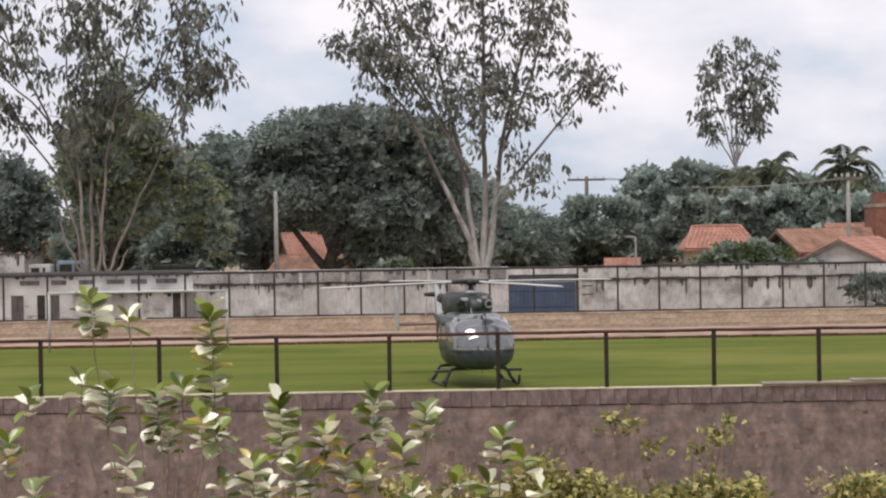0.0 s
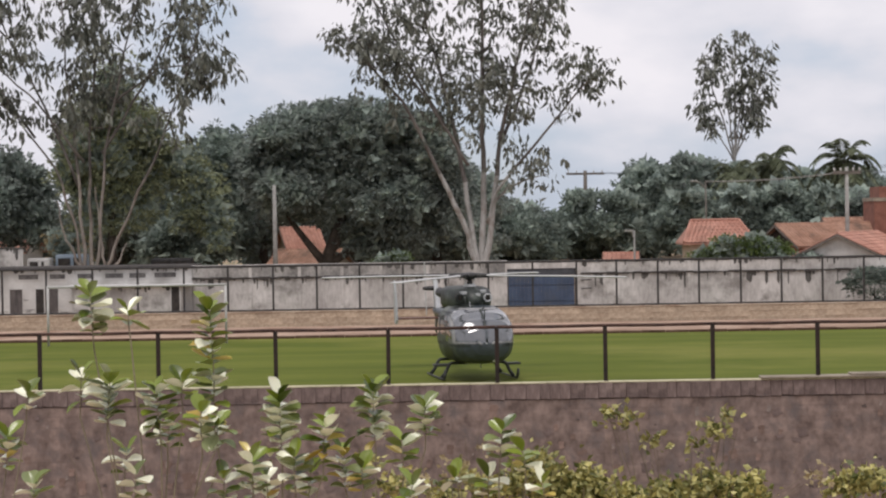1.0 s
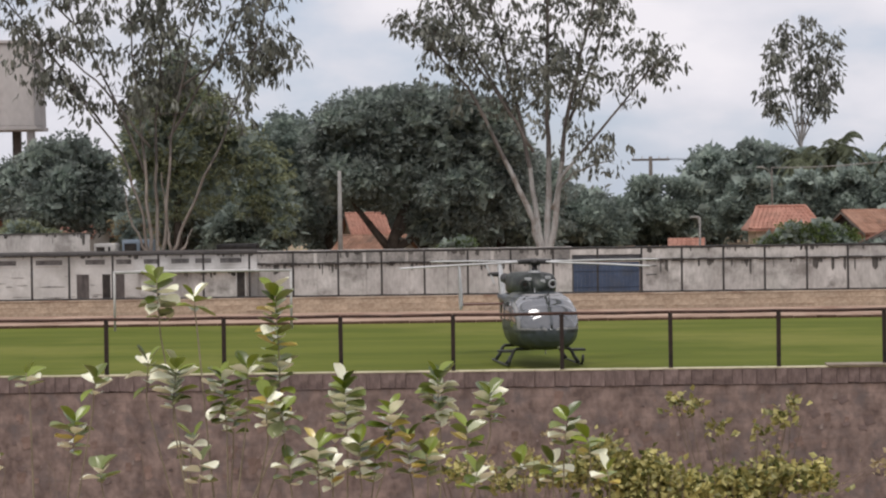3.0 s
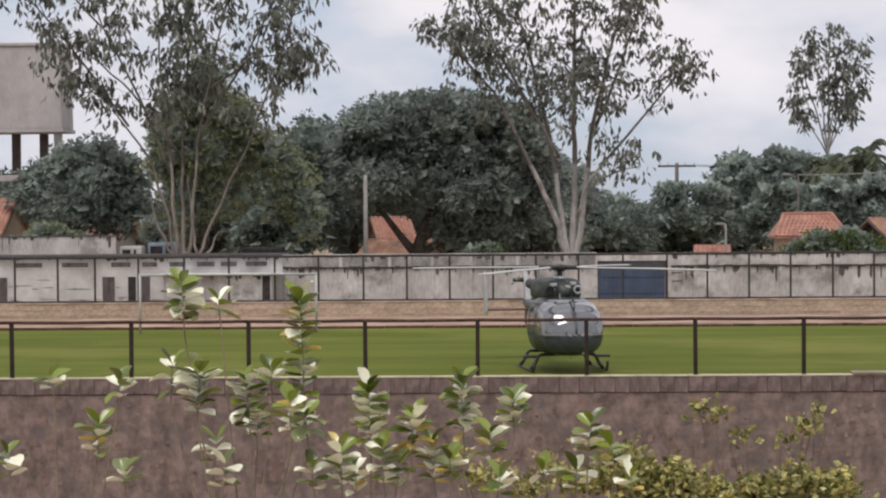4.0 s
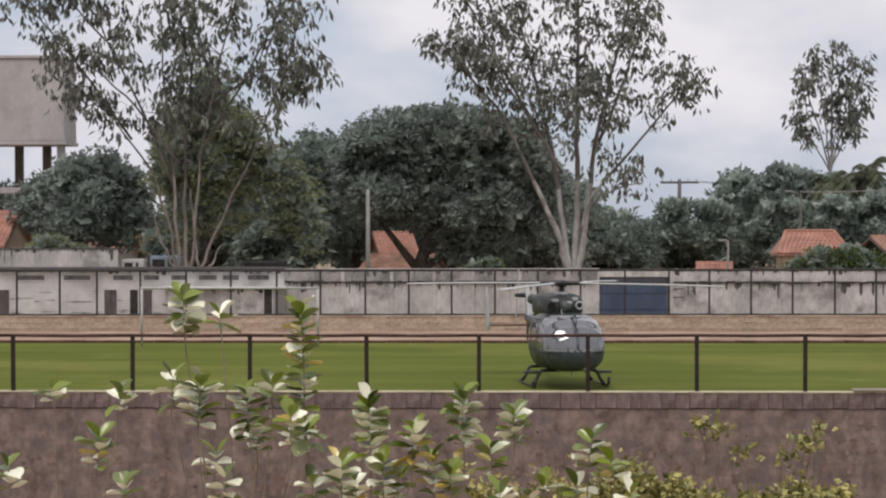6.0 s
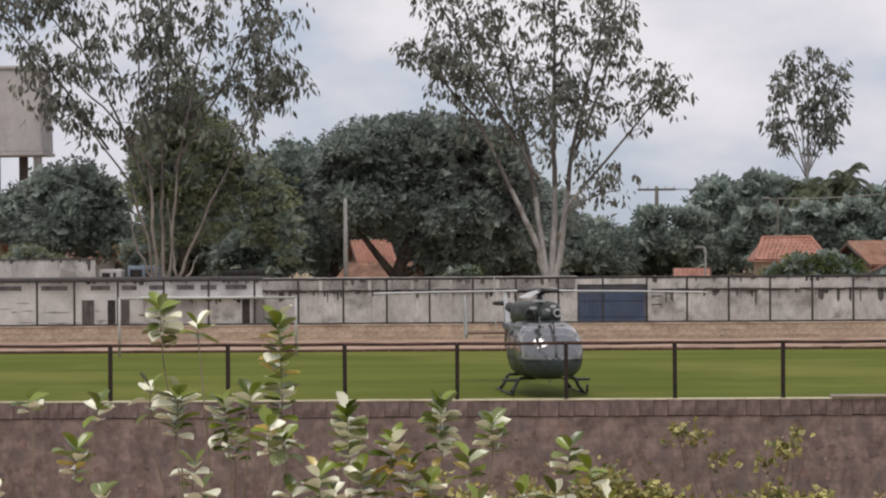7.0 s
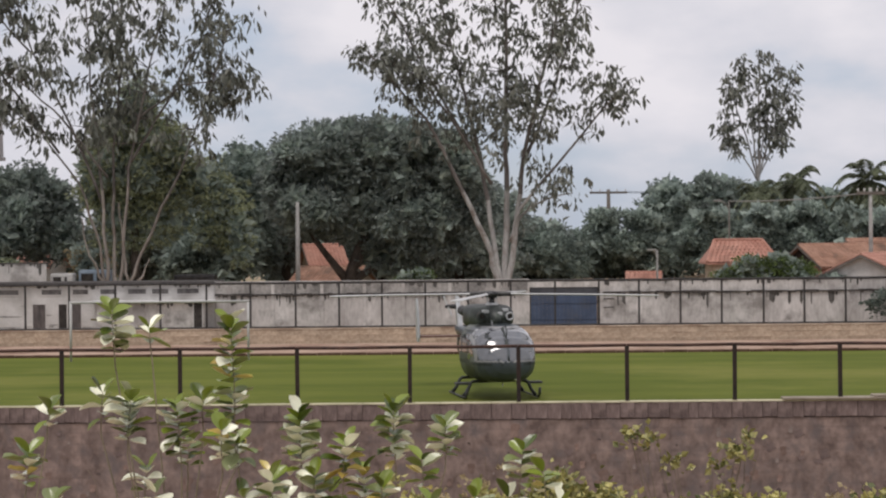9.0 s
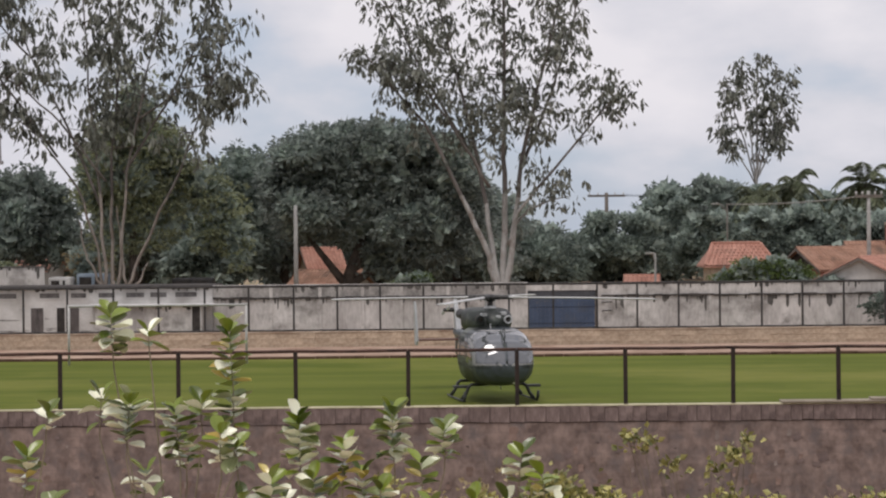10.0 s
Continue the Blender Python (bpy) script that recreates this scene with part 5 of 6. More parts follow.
LAMPGLASS = surface("landing_light_glass", (0.5, 0.5, 0.5), (0.7, 0.7, 0.7), rough=0.1, bump=0)

# stations of the fuselage: y, half width, bottom, top, squareness
HULL = [(-2.62, 0.16, 0.98, 1.24, 2.0), (-2.57, 0.44, 0.82, 1.42, 2.1), (-2.42, 0.74, 0.67, 1.66, 2.5), (-2.15, 0.90, 0.58, 1.92, 2.8), (-1.75, 0.97, 0.54, 2.12, 3.1),
        (-1.3, 0.98, 0.53, 2.24, 3.3), (-0.6, 0.99, 0.52, 2.30, 3.6), (0.3, 0.99, 0.52, 2.31, 3.6), (0.9, 0.93, 0.56, 2.29, 2.8), (1.5, 0.74, 0.74, 2.24, 2.4),
        (2.1, 0.52, 1.06, 2.16, 2.3), (2.7, 0.34, 1.34, 2.06, 2.2), (3.4, 0.25, 1.50, 2.00, 2.0)]


def hull_ring(y, hw, zb, zt, p, n=40, grow=1.0):
    out = []
    cz, hz = (zb + zt) / 2, (zt - zb) / 2
    for k in range(n):
        a = k * math.tau / n
        c, s = math.cos(a), math.sin(a)
        out.append(Vector((math.copysign(abs(c) ** (2 / p), c) * hw * grow, y, cz + math.copysign(abs(s) ** (2 / p), s) * hz * grow)))
    return out


def hull_at(y):
    for a, b in zip(HULL, HULL[1:]):
        if a[0] <= y <= b[0]:
            f = (y - a[0]) / (b[0] - a[0])
            f = f * f * (3 - 2 * f) * 0.5 + f * 0.5
            return tuple(u + (v - u) * f for u, v in zip(a, b))
    return HULL[-1]


def loft(bm, rings, ends=True):
    vs = [[bm.verts.new(p) for p in r] for r in rings]
    n = len(vs[0])
    for a, b in zip(vs, vs[1:]):
        for k in range(n):
            bm.faces.new((a[k], a[(k + 1) % n], b[(k + 1) % n], b[k]))
    if ends:
        bm.faces.new(vs[0][::-1])
        bm.faces.new(vs[-1])


def hull_patch(bm, y0, y1, keep, lift, steps=18, n=96):
    """A skin over the hull between two stations, kept where keep(x, y, z) holds."""
    rows = []
    for j in range(steps + 1):
        s = list(hull_at(y0 + (y1 - y0) * j / steps))
        s[0] = y0 + (y1 - y0) * j / steps
        ring = hull_ring(*s, n=n)
        c = Vector((0, s[0] + 0.8, (s[2] + s[3]) / 2))
        rows.append([p + (p - c).normalized() * lift for p in ring])
    made = {}

    def v(j, k):
        k %= n
        if (j, k) not in made:
            made[(j, k)] = bm.verts.new(rows[j][k])
        return made[(j, k)]

    for j in range(steps):
        for k in range(n):
            m = (rows[j][k] + rows[j + 1][(k + 1) % n]) / 2
            if keep(m.x, m.y, m.z):
                bm.faces.new((v(j, k), v(j, k + 1), v(j + 1, k + 1), v(j + 1, k)))


def blade_bm(length, root, chord, thick):
    bm = fresh()
    st = [(root, chord * 0.35, thick * 1.6), (root + 0.25, chord * 0.45, thick * 1.4), (root + 0.55, chord, thick), (length * 0.6, chord, thick), (length - 0.15, chord, thick), (length, chord * 0.6, thick * 0.7)]
    loft(bm, [[Vector((x, c * u - c * 0.2, t * w - 0.012 * x * x / length)) for u, w in ((0.5, 0), (0.3, 0.5), (-0.1, 0.6), (-0.5, 0.1), (-0.1, -0.4), (0.3, -0.45))] for x, c, t in st])
    return bm


def build_helicopter():
    h = empty("helicopter", pose(0.86, 70.3, 0.02, 0, 0, 9.8), "dark green-grey military helicopter on skids, rotor turning", "helicopter")
    bm = fresh()
    rings = []
    for a, b in zip(HULL, HULL[1:]):
        for k in range(4):
            y = a[0] + (b[0] - a[0]) * k / 4
            s = list(hull_at(y))
            s[0] = y
            rings.append(hull_ring(*s))
    rings.append(hull_ring(*HULL[-1]))
    loft(bm, rings)
    body = part("fuselage", bm, ARMY, h, "glossy dark green-grey fuselage", smooth=True)

    for side in (-1, 1):
        bm = fresh()
        hull_patch(bm, -2.615, -1.15, lambda x, y, z: x * side > 0.04 and 1.26 < z < 2.19 and abs(x) < 0.88, 0.010, 40, 160)
        part("windscreen", bm, GLASS, body, "curved tinted windscreen pane", smooth=True)
        bm = fresh()
        hull_patch(bm, -1.95, -1.0, lambda x, y, z: x * side > 0.955 and 1.30 < z < 1.95, 0.008, 20, 120)
        part("quarter_window", bm, GLASS, body, smooth=True)
        bm = fresh()
        hull_patch(bm, -0.9, -0.05, lambda x, y, z: x * side > 0.7 and 1.35 < z < 2.0, 0.008, 14, 120)
        part("door_window", bm, GLASS, body, smooth=True)
        bm = fresh()
        hull_patch(bm, 0.12, 0.8, lambda x, y, z: x * side > 0.7 and 1.35 < z < 1.95, 0.008, 12, 120)
        part("cabin_window", bm, GLASS, body, smooth=True)
        bm = fresh()
        hull_patch(bm, -2.2, -1.5, lambda x, y, z: x * side > 0.15 and z < 0.72 and abs(x) < 0.55, 0.006, 14, 120)
        part("chin_window", bm, GLASS, body, smooth=True)
        bm = fresh()
        hull_patch(bm, -1.16, 0.12, lambda x, y, z: x * side > 0.3 and 0.62 < z < 2.12 and (y < -1.12 or y > 0.07 or z < 0.66 or z > 2.08), 0.009, 64, 220)
        part("door_seam", bm, CAMODARK, body)
        bm = fresh()
        tube(bm, [(side * 0.985, -1.0, 1.62), (side * 1.0, -0.5, 1.62), (side * 1.0, 0.1, 1.62)], 0.014, 6)
        part("handrail", bm, ARMYDARK, body)
    bm = fresh()
    hull_patch(bm, -2.615, -1.05, lambda x, y, z: abs(x) < 0.95 and 1.20 < z < 2.24 and (z < 1.25 or z > 2.2 or abs(x) > 0.89), 0.014, 60, 220)
    part("windscreen_frame", bm, INLETGREY, body, "grey frame round the windscreen")
    bm = fresh()
    tube(bm, [(0, -2.60, 1.24), (0, -2.36, 1.70), (0, -2.06, 1.96), (0, -1.6, 2.19)], 0.045, 8)
    part("windscreen_post", bm, ARMYDARK, body, smooth=True)
    for sx in (-1, 1):
        bm = fresh()
        tube(bm, [(sx * 0.22, -2.5, 1.42), (sx * 0.28, -2.26, 1.78), (sx * 0.3, -2.05, 1.95)], 0.01, 5)
        part("wiper", bm, CABLE, body)
    bm = fresh()
    hull_patch(bm, -2.62, 1.2, lambda x, y, z: 1.10 < z < 1.17, 0.007, 40, 160)
    part("belly_line", bm, ARMYDARK, body, "thin dark line round the belly")
    for mat, seed, cut, lift, label in ((CAMOLIGHT, 3.1, 0.16, 0.003, "pale grey-green camouflage patches"), (CAMODARK, 11.7, 0.2, 0.005, "blackish green camouflage patches")):
        bm = fresh()
        hull_patch(bm, -2.4, 2.6, lambda x, y, z: noise.noise(Vector((x * 1.1 + seed, y * 1.0, z * 1.7 + seed))) > cut, lift, 90, 160)
        part("camouflage", bm, mat, body, label, smooth=True)
    bm = fresh()
    bmesh.ops.create_uvsphere(bm, u_segments=14, v_segments=8, radius=0.09, matrix=pose(0.28, -2.32, 0.70))
    part("landing_light", bm, LAMPGLASS, body, "clear landing light under the nose", smooth=True)
    bm = fresh()
    tube(bm, [(-0.05, -2.5, 1.24), (-0.05, -2.78, 1.22), (-0.05, -2.95, 1.22)], 0.015, 6)
    part("pitot_tube", bm, HELIGREY, body)
    bm = fresh()
    tube(bm, [(0, -2.2, 1.86), (0, -2.32, 2.1), (0, -2.2, 2.3), (0, -1.9, 2.22)], 0.018, 6)
    part("wire_cutter", bm, ARMYDARK, body)
    # engine deck and cowlings
    bm = fresh()
    loft(bm, [hull_ring(-0.55, 0.18, 2.20, 2.42, 2.4, 24), hull_ring(-0.45, 0.50, 2.18, 2.66, 3.2, 24), hull_ring(-0.15, 0.64, 2.16, 2.80, 3.8, 24), hull_ring(0.5, 0.72, 2.15, 2.86, 4.2, 24),
              hull_ring(1.4, 0.72, 2.12, 2.86, 4.2, 24), hull_ring(2.0, 0.58, 2.08, 2.72, 3.4, 24), hull_ring(2.5, 0.30, 2.05, 2.40, 2.4, 24), hull_ring(2.7, 0.12, 2.05, 2.25, 2.2, 24)])
    cowl = part("engine_cowling", bm, ARMYDARK, h, "dark camouflage engine cowling", smooth=True)
    bm = fresh()
    loft(bm, [hull_ring(-0.72, 0.10, 2.32, 2.50, 2.2, 20), hull_ring(-0.62, 0.22, 2.28, 2.66, 2.2, 20), hull_ring(-0.3, 0.30, 2.26, 2.84, 2.4, 20), hull_ring(0.25, 0.30, 2.3, 2.9, 2.4, 20), hull_ring(0.8, 0.16, 2.4, 2.82, 2.2, 20)])
    part("mast_fairing", bm, ARMYDARK, cowl, smooth=True)
    for sx in (-1, 1):
        bm = fresh()
        tube(bm, [(sx * 0.44, -0.58, 2.52), (sx * 0.44, -0.3, 2.54)], [0.10, 0.13], 16)
        inlet = part("air_inlet", bm, DARKHOLE, cowl, smooth=True)
        bm = fresh()
        ring = [(sx * 0.44 + 0.11 * math.cos(k * math.tau / 16), -0.59, 2.52 + 0.11 * math.sin(k * math.tau / 16)) for k in range(17)]
        tube(bm, ring, 0.03, 6, cap=False)
        part("inlet_lip", bm, HELIGREY if sx > 0 else ARMYDARK, inlet)
        bm = fresh()
        tube(bm, [(sx * 0.3, 1.9, 2.5), (sx * 0.42, 2.5, 2.56), (sx * 0.5, 2.8, 2.62)], [0.13, 0.15, 0.16], 14)
        part("exhaust", bm, HUBMETAL, cowl, smooth=True)
    bm = fresh()
    tube(bm, [(0, 0.1, 2.7), (0, 0.1, 3.2)], [0.11, 0.075], 14)
    mast = part("mast", bm, HUBMETAL, h, smooth=True)
    bm = fresh()
    tube(bm, [(0, 0.1, 2.86), (0, 0.1, 2.93)], [0.2, 0.18], 18)
    part("swashplate", bm, HELIGREY, mast, "pale grey swashplate")
    for k in range(4):
        a = math.radians(25 + 90 * k)
        bm = fresh()
        tube(bm, [(0.17 * math.cos(a), 0.1 + 0.17 * math.sin(a), 2.9), (0.22 * math.cos(a + 0.3), 0.1 + 0.22 * math.sin(a + 0.3), 3.13)], 0.018, 6)
        part("pitch_link", bm, HELIGREY, mast)
    for x, y, z, w in ((-0.3, -0.45, 2.62, 0.1), (0.34, -0.38, 2.66, 0.09), (0.12, -0.6, 2.56, 0.08)):
        bm = fresh()
        box(bm, x - w, x + w, y - 0.05, y + 0.25, z, z + 0.1, 0.02)
        part("deck_scoop", bm, HELIGREY, cowl, "small pale grey scoop")
    # tail
    bm = fresh()
    loft(bm, [[Vector((r * math.cos(k * math.tau / 20), y, z + r * 1.1 * math.sin(k * math.tau / 20))) for k in range(20)] for y, r, z in ((2.9, 0.30, 1.72), (3.6, 0.23, 1.76), (5.0, 0.17, 1.80), (6.4, 0.13, 1.84), (6.9, 0.06, 1.86))])
    boom = part("tail_boom", bm, ARMY, h, smooth=True)
    bm = fresh()
    loft(bm, [[Vector((t, y0, z)), Vector((t * 0.8, y0 + 0.3 * c, z)), Vector((0, y0 + c, z)), Vector((-t * 0.8, y0 + 0.3 * c, z)), Vector((-t, y0, z)), Vector((0, y0 - 0.06, z))] for y0, c, t, z in ((5.9, 0.95, 0.09, 1.78), (6.2, 0.80, 0.08, 2.3), (6.55, 0.62, 0.07, 2.85), (6.6, 0.4, 0.03, 2.98))])
    part("tail_fin", bm, HELIGREY, boom, "pale grey upright tail fin")
    bm = fresh()
    loft(bm, [[Vector((t, y0, z)), Vector((0, y0 + c, z)), Vector((-t, y0, z)), Vector((0, y0 - 0.05, z))] for y0, c, t, z in ((6.0, 0.8, 0.07, 1.74), (6.35, 0.5, 0.05, 1.2), (6.4, 0.25, 0.02, 1.08))])
    part("lower_fin", bm, ARMY, boom)
    bm = fresh()
    box(bm, -1.52, 1.2, 5.35, 5.85, 1.62, 1.68, 0.02)
    stab = part("stabiliser", bm, STABRED, boom, "reddish brown horizontal stabiliser")
    bm = fresh()
    loft(bm, [[Vector((-1.55 + t, y0, z)), Vector((-1.55, y0 + c, z)), Vector((-1.55 - t, y0, z)), Vector((-1.55, y0 - 0.05, z))] for y0, c, t, z in ((5.3, 0.5, 0.02, 1.48), (5.2, 0.7, 0.035, 1.62), (5.3, 0.65, 0.04, 2.1), (5.6, 0.4, 0.03, 2.85), (5.68, 0.25, 0.015, 2.94))])
    part("end_plate", bm, HELIGREY, stab, "slim white end plate")
    bm = fresh()
    tube(bm, [(-0.02, 6.55, 2.62), (-0.30, 6.55, 2.62)], [0.09, 0.07], 12)
    part("tail_gearbox", bm, HUBMETAL, boom)
    # skids
    for sx in (-1, 1):
        bm = fresh()
        tube(bm, [(sx * 1.14, -1.72, 0.36), (sx * 1.14, -1.66, 0.18), (sx * 1.14, -1.52, 0.08), (sx * 1.14, -1.2, 0.06), (sx * 1.14, 0.8, 0.06), (sx * 1.14, 1.55, 0.07)], [0.04, 0.05, 0.045, 0.032, 0.03, 0.03], 10)
        skid = part("skid", bm, TYRE, h, smooth=True)
        for y in (-1.05, 0.95):
            bm = fresh()
            tube(bm, [(sx * 1.14, y, 0.08), (sx * 1.0, y, 0.27), (sx * 0.9, y, 0.49), (sx * 0.84, y, 0.54), (0, y, 0.55)], [0.06, 0.052, 0.05, 0.05, 0.05], 10)
            part("cross_tube", bm, TYRE, skid, smooth=True)
        bm = fresh()
        box(bm, sx * 0.86, sx * 1.36, -1.08, -0.70, 0.44, 0.51, 0.015)
        part("step", bm, TYRE, skid, "black boarding step")
    for x, y, z0, z1 in ((0.25, 1.2, 2.8, 3.05), (-0.2, -1.0, 2.2, 2.42), (0.0, 4.0, 1.95, 2.3), (0.3, 0.0, 0.3, 0.53)):
        bm = fresh()
        tube(bm, [(x, y, z0), (x, y + 0.06, z1)], [0.02, 0.01], 6)
        part("antenna", bm, HELIGREY, body if z0 < 2.5 else cowl)
    # main rotor: turns on its own
    rotor = new("main_rotor")
    rotor.parent = h
    bm = fresh()
    tube(bm, [(0, 0, -0.12), (0, 0, -0.04), (0, 0, 0.05), (0, 0, 0.10)], [0.14, 0.24, 0.22, 0.10], 18)
    hub = part("hub", bm, HUBMETAL, rotor, "dark metal rotor hub", smooth=True)
    one = blade_bm(5.28, 0.62, 0.34, 0.05)
    me = bpy.data.meshes.new("blade")
    one.to_mesh(me)
    one.free()
    me.materials.append(BLADEPAINT)
    bm = fresh()
    tube(bm, [(0.1, 0, 0), (0.35, 0, 0.01), (0.7, 0, 0.0)], [0.09, 0.075, 0.06], 10)
    cuff = bpy.data.meshes.new("blade_cuff")
    bm.to_mesh(cuff)
    bm.free()
    cuff.materials.append(HUBMETAL)
    for k in range(4):
        piece("blade", me, rotor, pose(0, 0, 0, 0, 0, 90 * k))
        piece("blade_cuff", cuff, rotor, pose(0, 0, 0, 0, 0, 90 * k))
    tail = new("tail_rotor")
    tail.parent = h
    bm = fresh()
    tube(bm, [(0.06, 0, 0), (-0.08, 0, 0)], [0.08, 0.05], 12)
    part("hub", bm, HUBMETAL, tail)
    for k in range(2):
        bm = fresh()
        loft(bm, [[Vector((0.012, c * u, z)) if u else Vector((-0.012, 0, z)) for u in (-0.5, 0, 0.5)] for z, c in ((0.12, 0.08), (0.25, 0.17), (0.85, 0.17), (0.92, 0.10))])
        b = part("blade", bm, BLADEPAINT, tail)
        b.matrix_basis = pose(0, 0, 0, 180 * k, 0, 0)
    return rotor, tail


ROTOR, TAIL_ROTOR = build_helicopter()


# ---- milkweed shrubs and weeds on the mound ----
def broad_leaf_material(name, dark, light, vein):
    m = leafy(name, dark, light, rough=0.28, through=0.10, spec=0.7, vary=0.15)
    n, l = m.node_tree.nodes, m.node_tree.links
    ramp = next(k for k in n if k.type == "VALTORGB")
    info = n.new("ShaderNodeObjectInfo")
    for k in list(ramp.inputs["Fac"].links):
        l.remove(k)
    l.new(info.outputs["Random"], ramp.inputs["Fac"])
    # a steep step splits leaves into dull and bright tones, imitating lit tops
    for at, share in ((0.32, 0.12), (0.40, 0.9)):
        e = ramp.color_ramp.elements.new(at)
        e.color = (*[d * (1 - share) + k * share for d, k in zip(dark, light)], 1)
    # paler midrib and side veins
    co = n.new("ShaderNodeTexCoord")
    sep = n.new("ShaderNodeSeparateXYZ")
    l.new(co.outputs["Object"], sep.inputs["Vector"])
    ab = n.new("ShaderNodeMath")
    ab.operation = "ABSOLUTE"
    l.new(sep.outputs["X"], ab.inputs[0])
    mid = n.new("ShaderNodeMapRange")
    for k, v in zip(("From Min", "From Max", "To Min", "To Max"), (0.004, 0.022, 0.3, 0.0)):
        mid.inputs[k].default_value = v
    l.new(ab.outputs[0], mid.inputs["Value"])
    mix = n.new("ShaderNodeMix")
    mix.data_type = "RGBA"
    l.new(mid.outputs["Result"], mix.inputs["Factor"])
    hs = next(k for k in n if k.type == "HUE_SAT")
    l.new(hs.outputs["Color"], mix.inputs["A"])
    mix.inputs["B"].default_value = (*vein, 1)
    for k in n:
        if k.type == "BSDF_PRINCIPLED":
            l.new(mix.outputs["Result"], k.inputs["Base Color"])
        if k.type == "BSDF_TRANSLUCENT":
            l.new(mix.outputs["Result"], k.inputs["Color"])
    return m


# near-white and dark green leaves hold light and shade in their colour
MILKLIT = broad_leaf_material("lit_milkweed_leaf", (0.14, 0.185, 0.028), (0.94, 0.94, 0.74), (0.62, 0.64, 0.40))
MILKSHADE = broad_leaf_material("shaded_milkweed_leaf", (0.060, 0.092, 0.008), (0.21, 0.27, 0.028), (0.20, 0.24, 0.06))
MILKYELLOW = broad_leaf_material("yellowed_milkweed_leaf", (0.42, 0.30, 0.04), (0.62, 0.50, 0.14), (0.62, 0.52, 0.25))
GREENSTEM = surface("green_grey_stem", (0.15, 0.125, 0.085), (0.28, 0.24, 0.16), scale=6, rough=0.8, fine=40)
TWIG = surface("dry_twig", (0.10, 0.075, 0.055), (0.24, 0.19, 0.14), scale=6, rough=0.9, fine=40)


def broad_leaf_mesh(material, width, cup, curl, seed):
    """An oval leaf one unit long, folded along its midrib, cupped and slightly waved at the rim."""
    rng = random.Random(seed)
    bm = fresh()
    rows = []
    for j in range(8):
        s = j / 7
        w = width * 0.5 * math.sin(math.pi * min(1, (s * 0.94 + 0.05) ** 1.25)) ** 0.6 if 0 < j < 7 else width * (0.10 if j == 0 else 0.03)
        z = curl * (s - 0.25) ** 2
        rows.append([bm.verts.new((u * w, s, z + cup * abs(u) ** 1.5 * w * 2 + (rng.uniform(-0.02, 0.02) if abs(u) == 1 else 0))) for u in (-1, -0.5, 0, 0.5, 1)])
    for a, b in zip(rows, rows[1:]):
        for k in range(4):
            bm.faces.new((a[k], a[k + 1], b[k + 1], b[k]))
    me = bpy.data.meshes.new("leaf")
    bm.to_mesh(me)
    bm.free()
    me.materials.append(material)
    me.shade_smooth()
    return me


LITS = [broad_leaf_mesh(MILKLIT, w, c, k, i) for i, (w, c, k) in enumerate(((0.80, 0.3, 0.2), (0.72, 0.4, 0.1), (0.82, 0.25, -0.15), (0.76, 0.35, 0.3)))]
SHADES = [broad_leaf_mesh(MILKSHADE, w, c, k, 20 + i) for i, (w, c, k) in enumerate(((0.74, 0.2, -0.1), (0.66, 0.25, 0.15)))]
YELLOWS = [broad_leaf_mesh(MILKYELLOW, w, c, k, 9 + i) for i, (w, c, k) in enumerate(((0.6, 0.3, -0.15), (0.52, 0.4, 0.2)))]


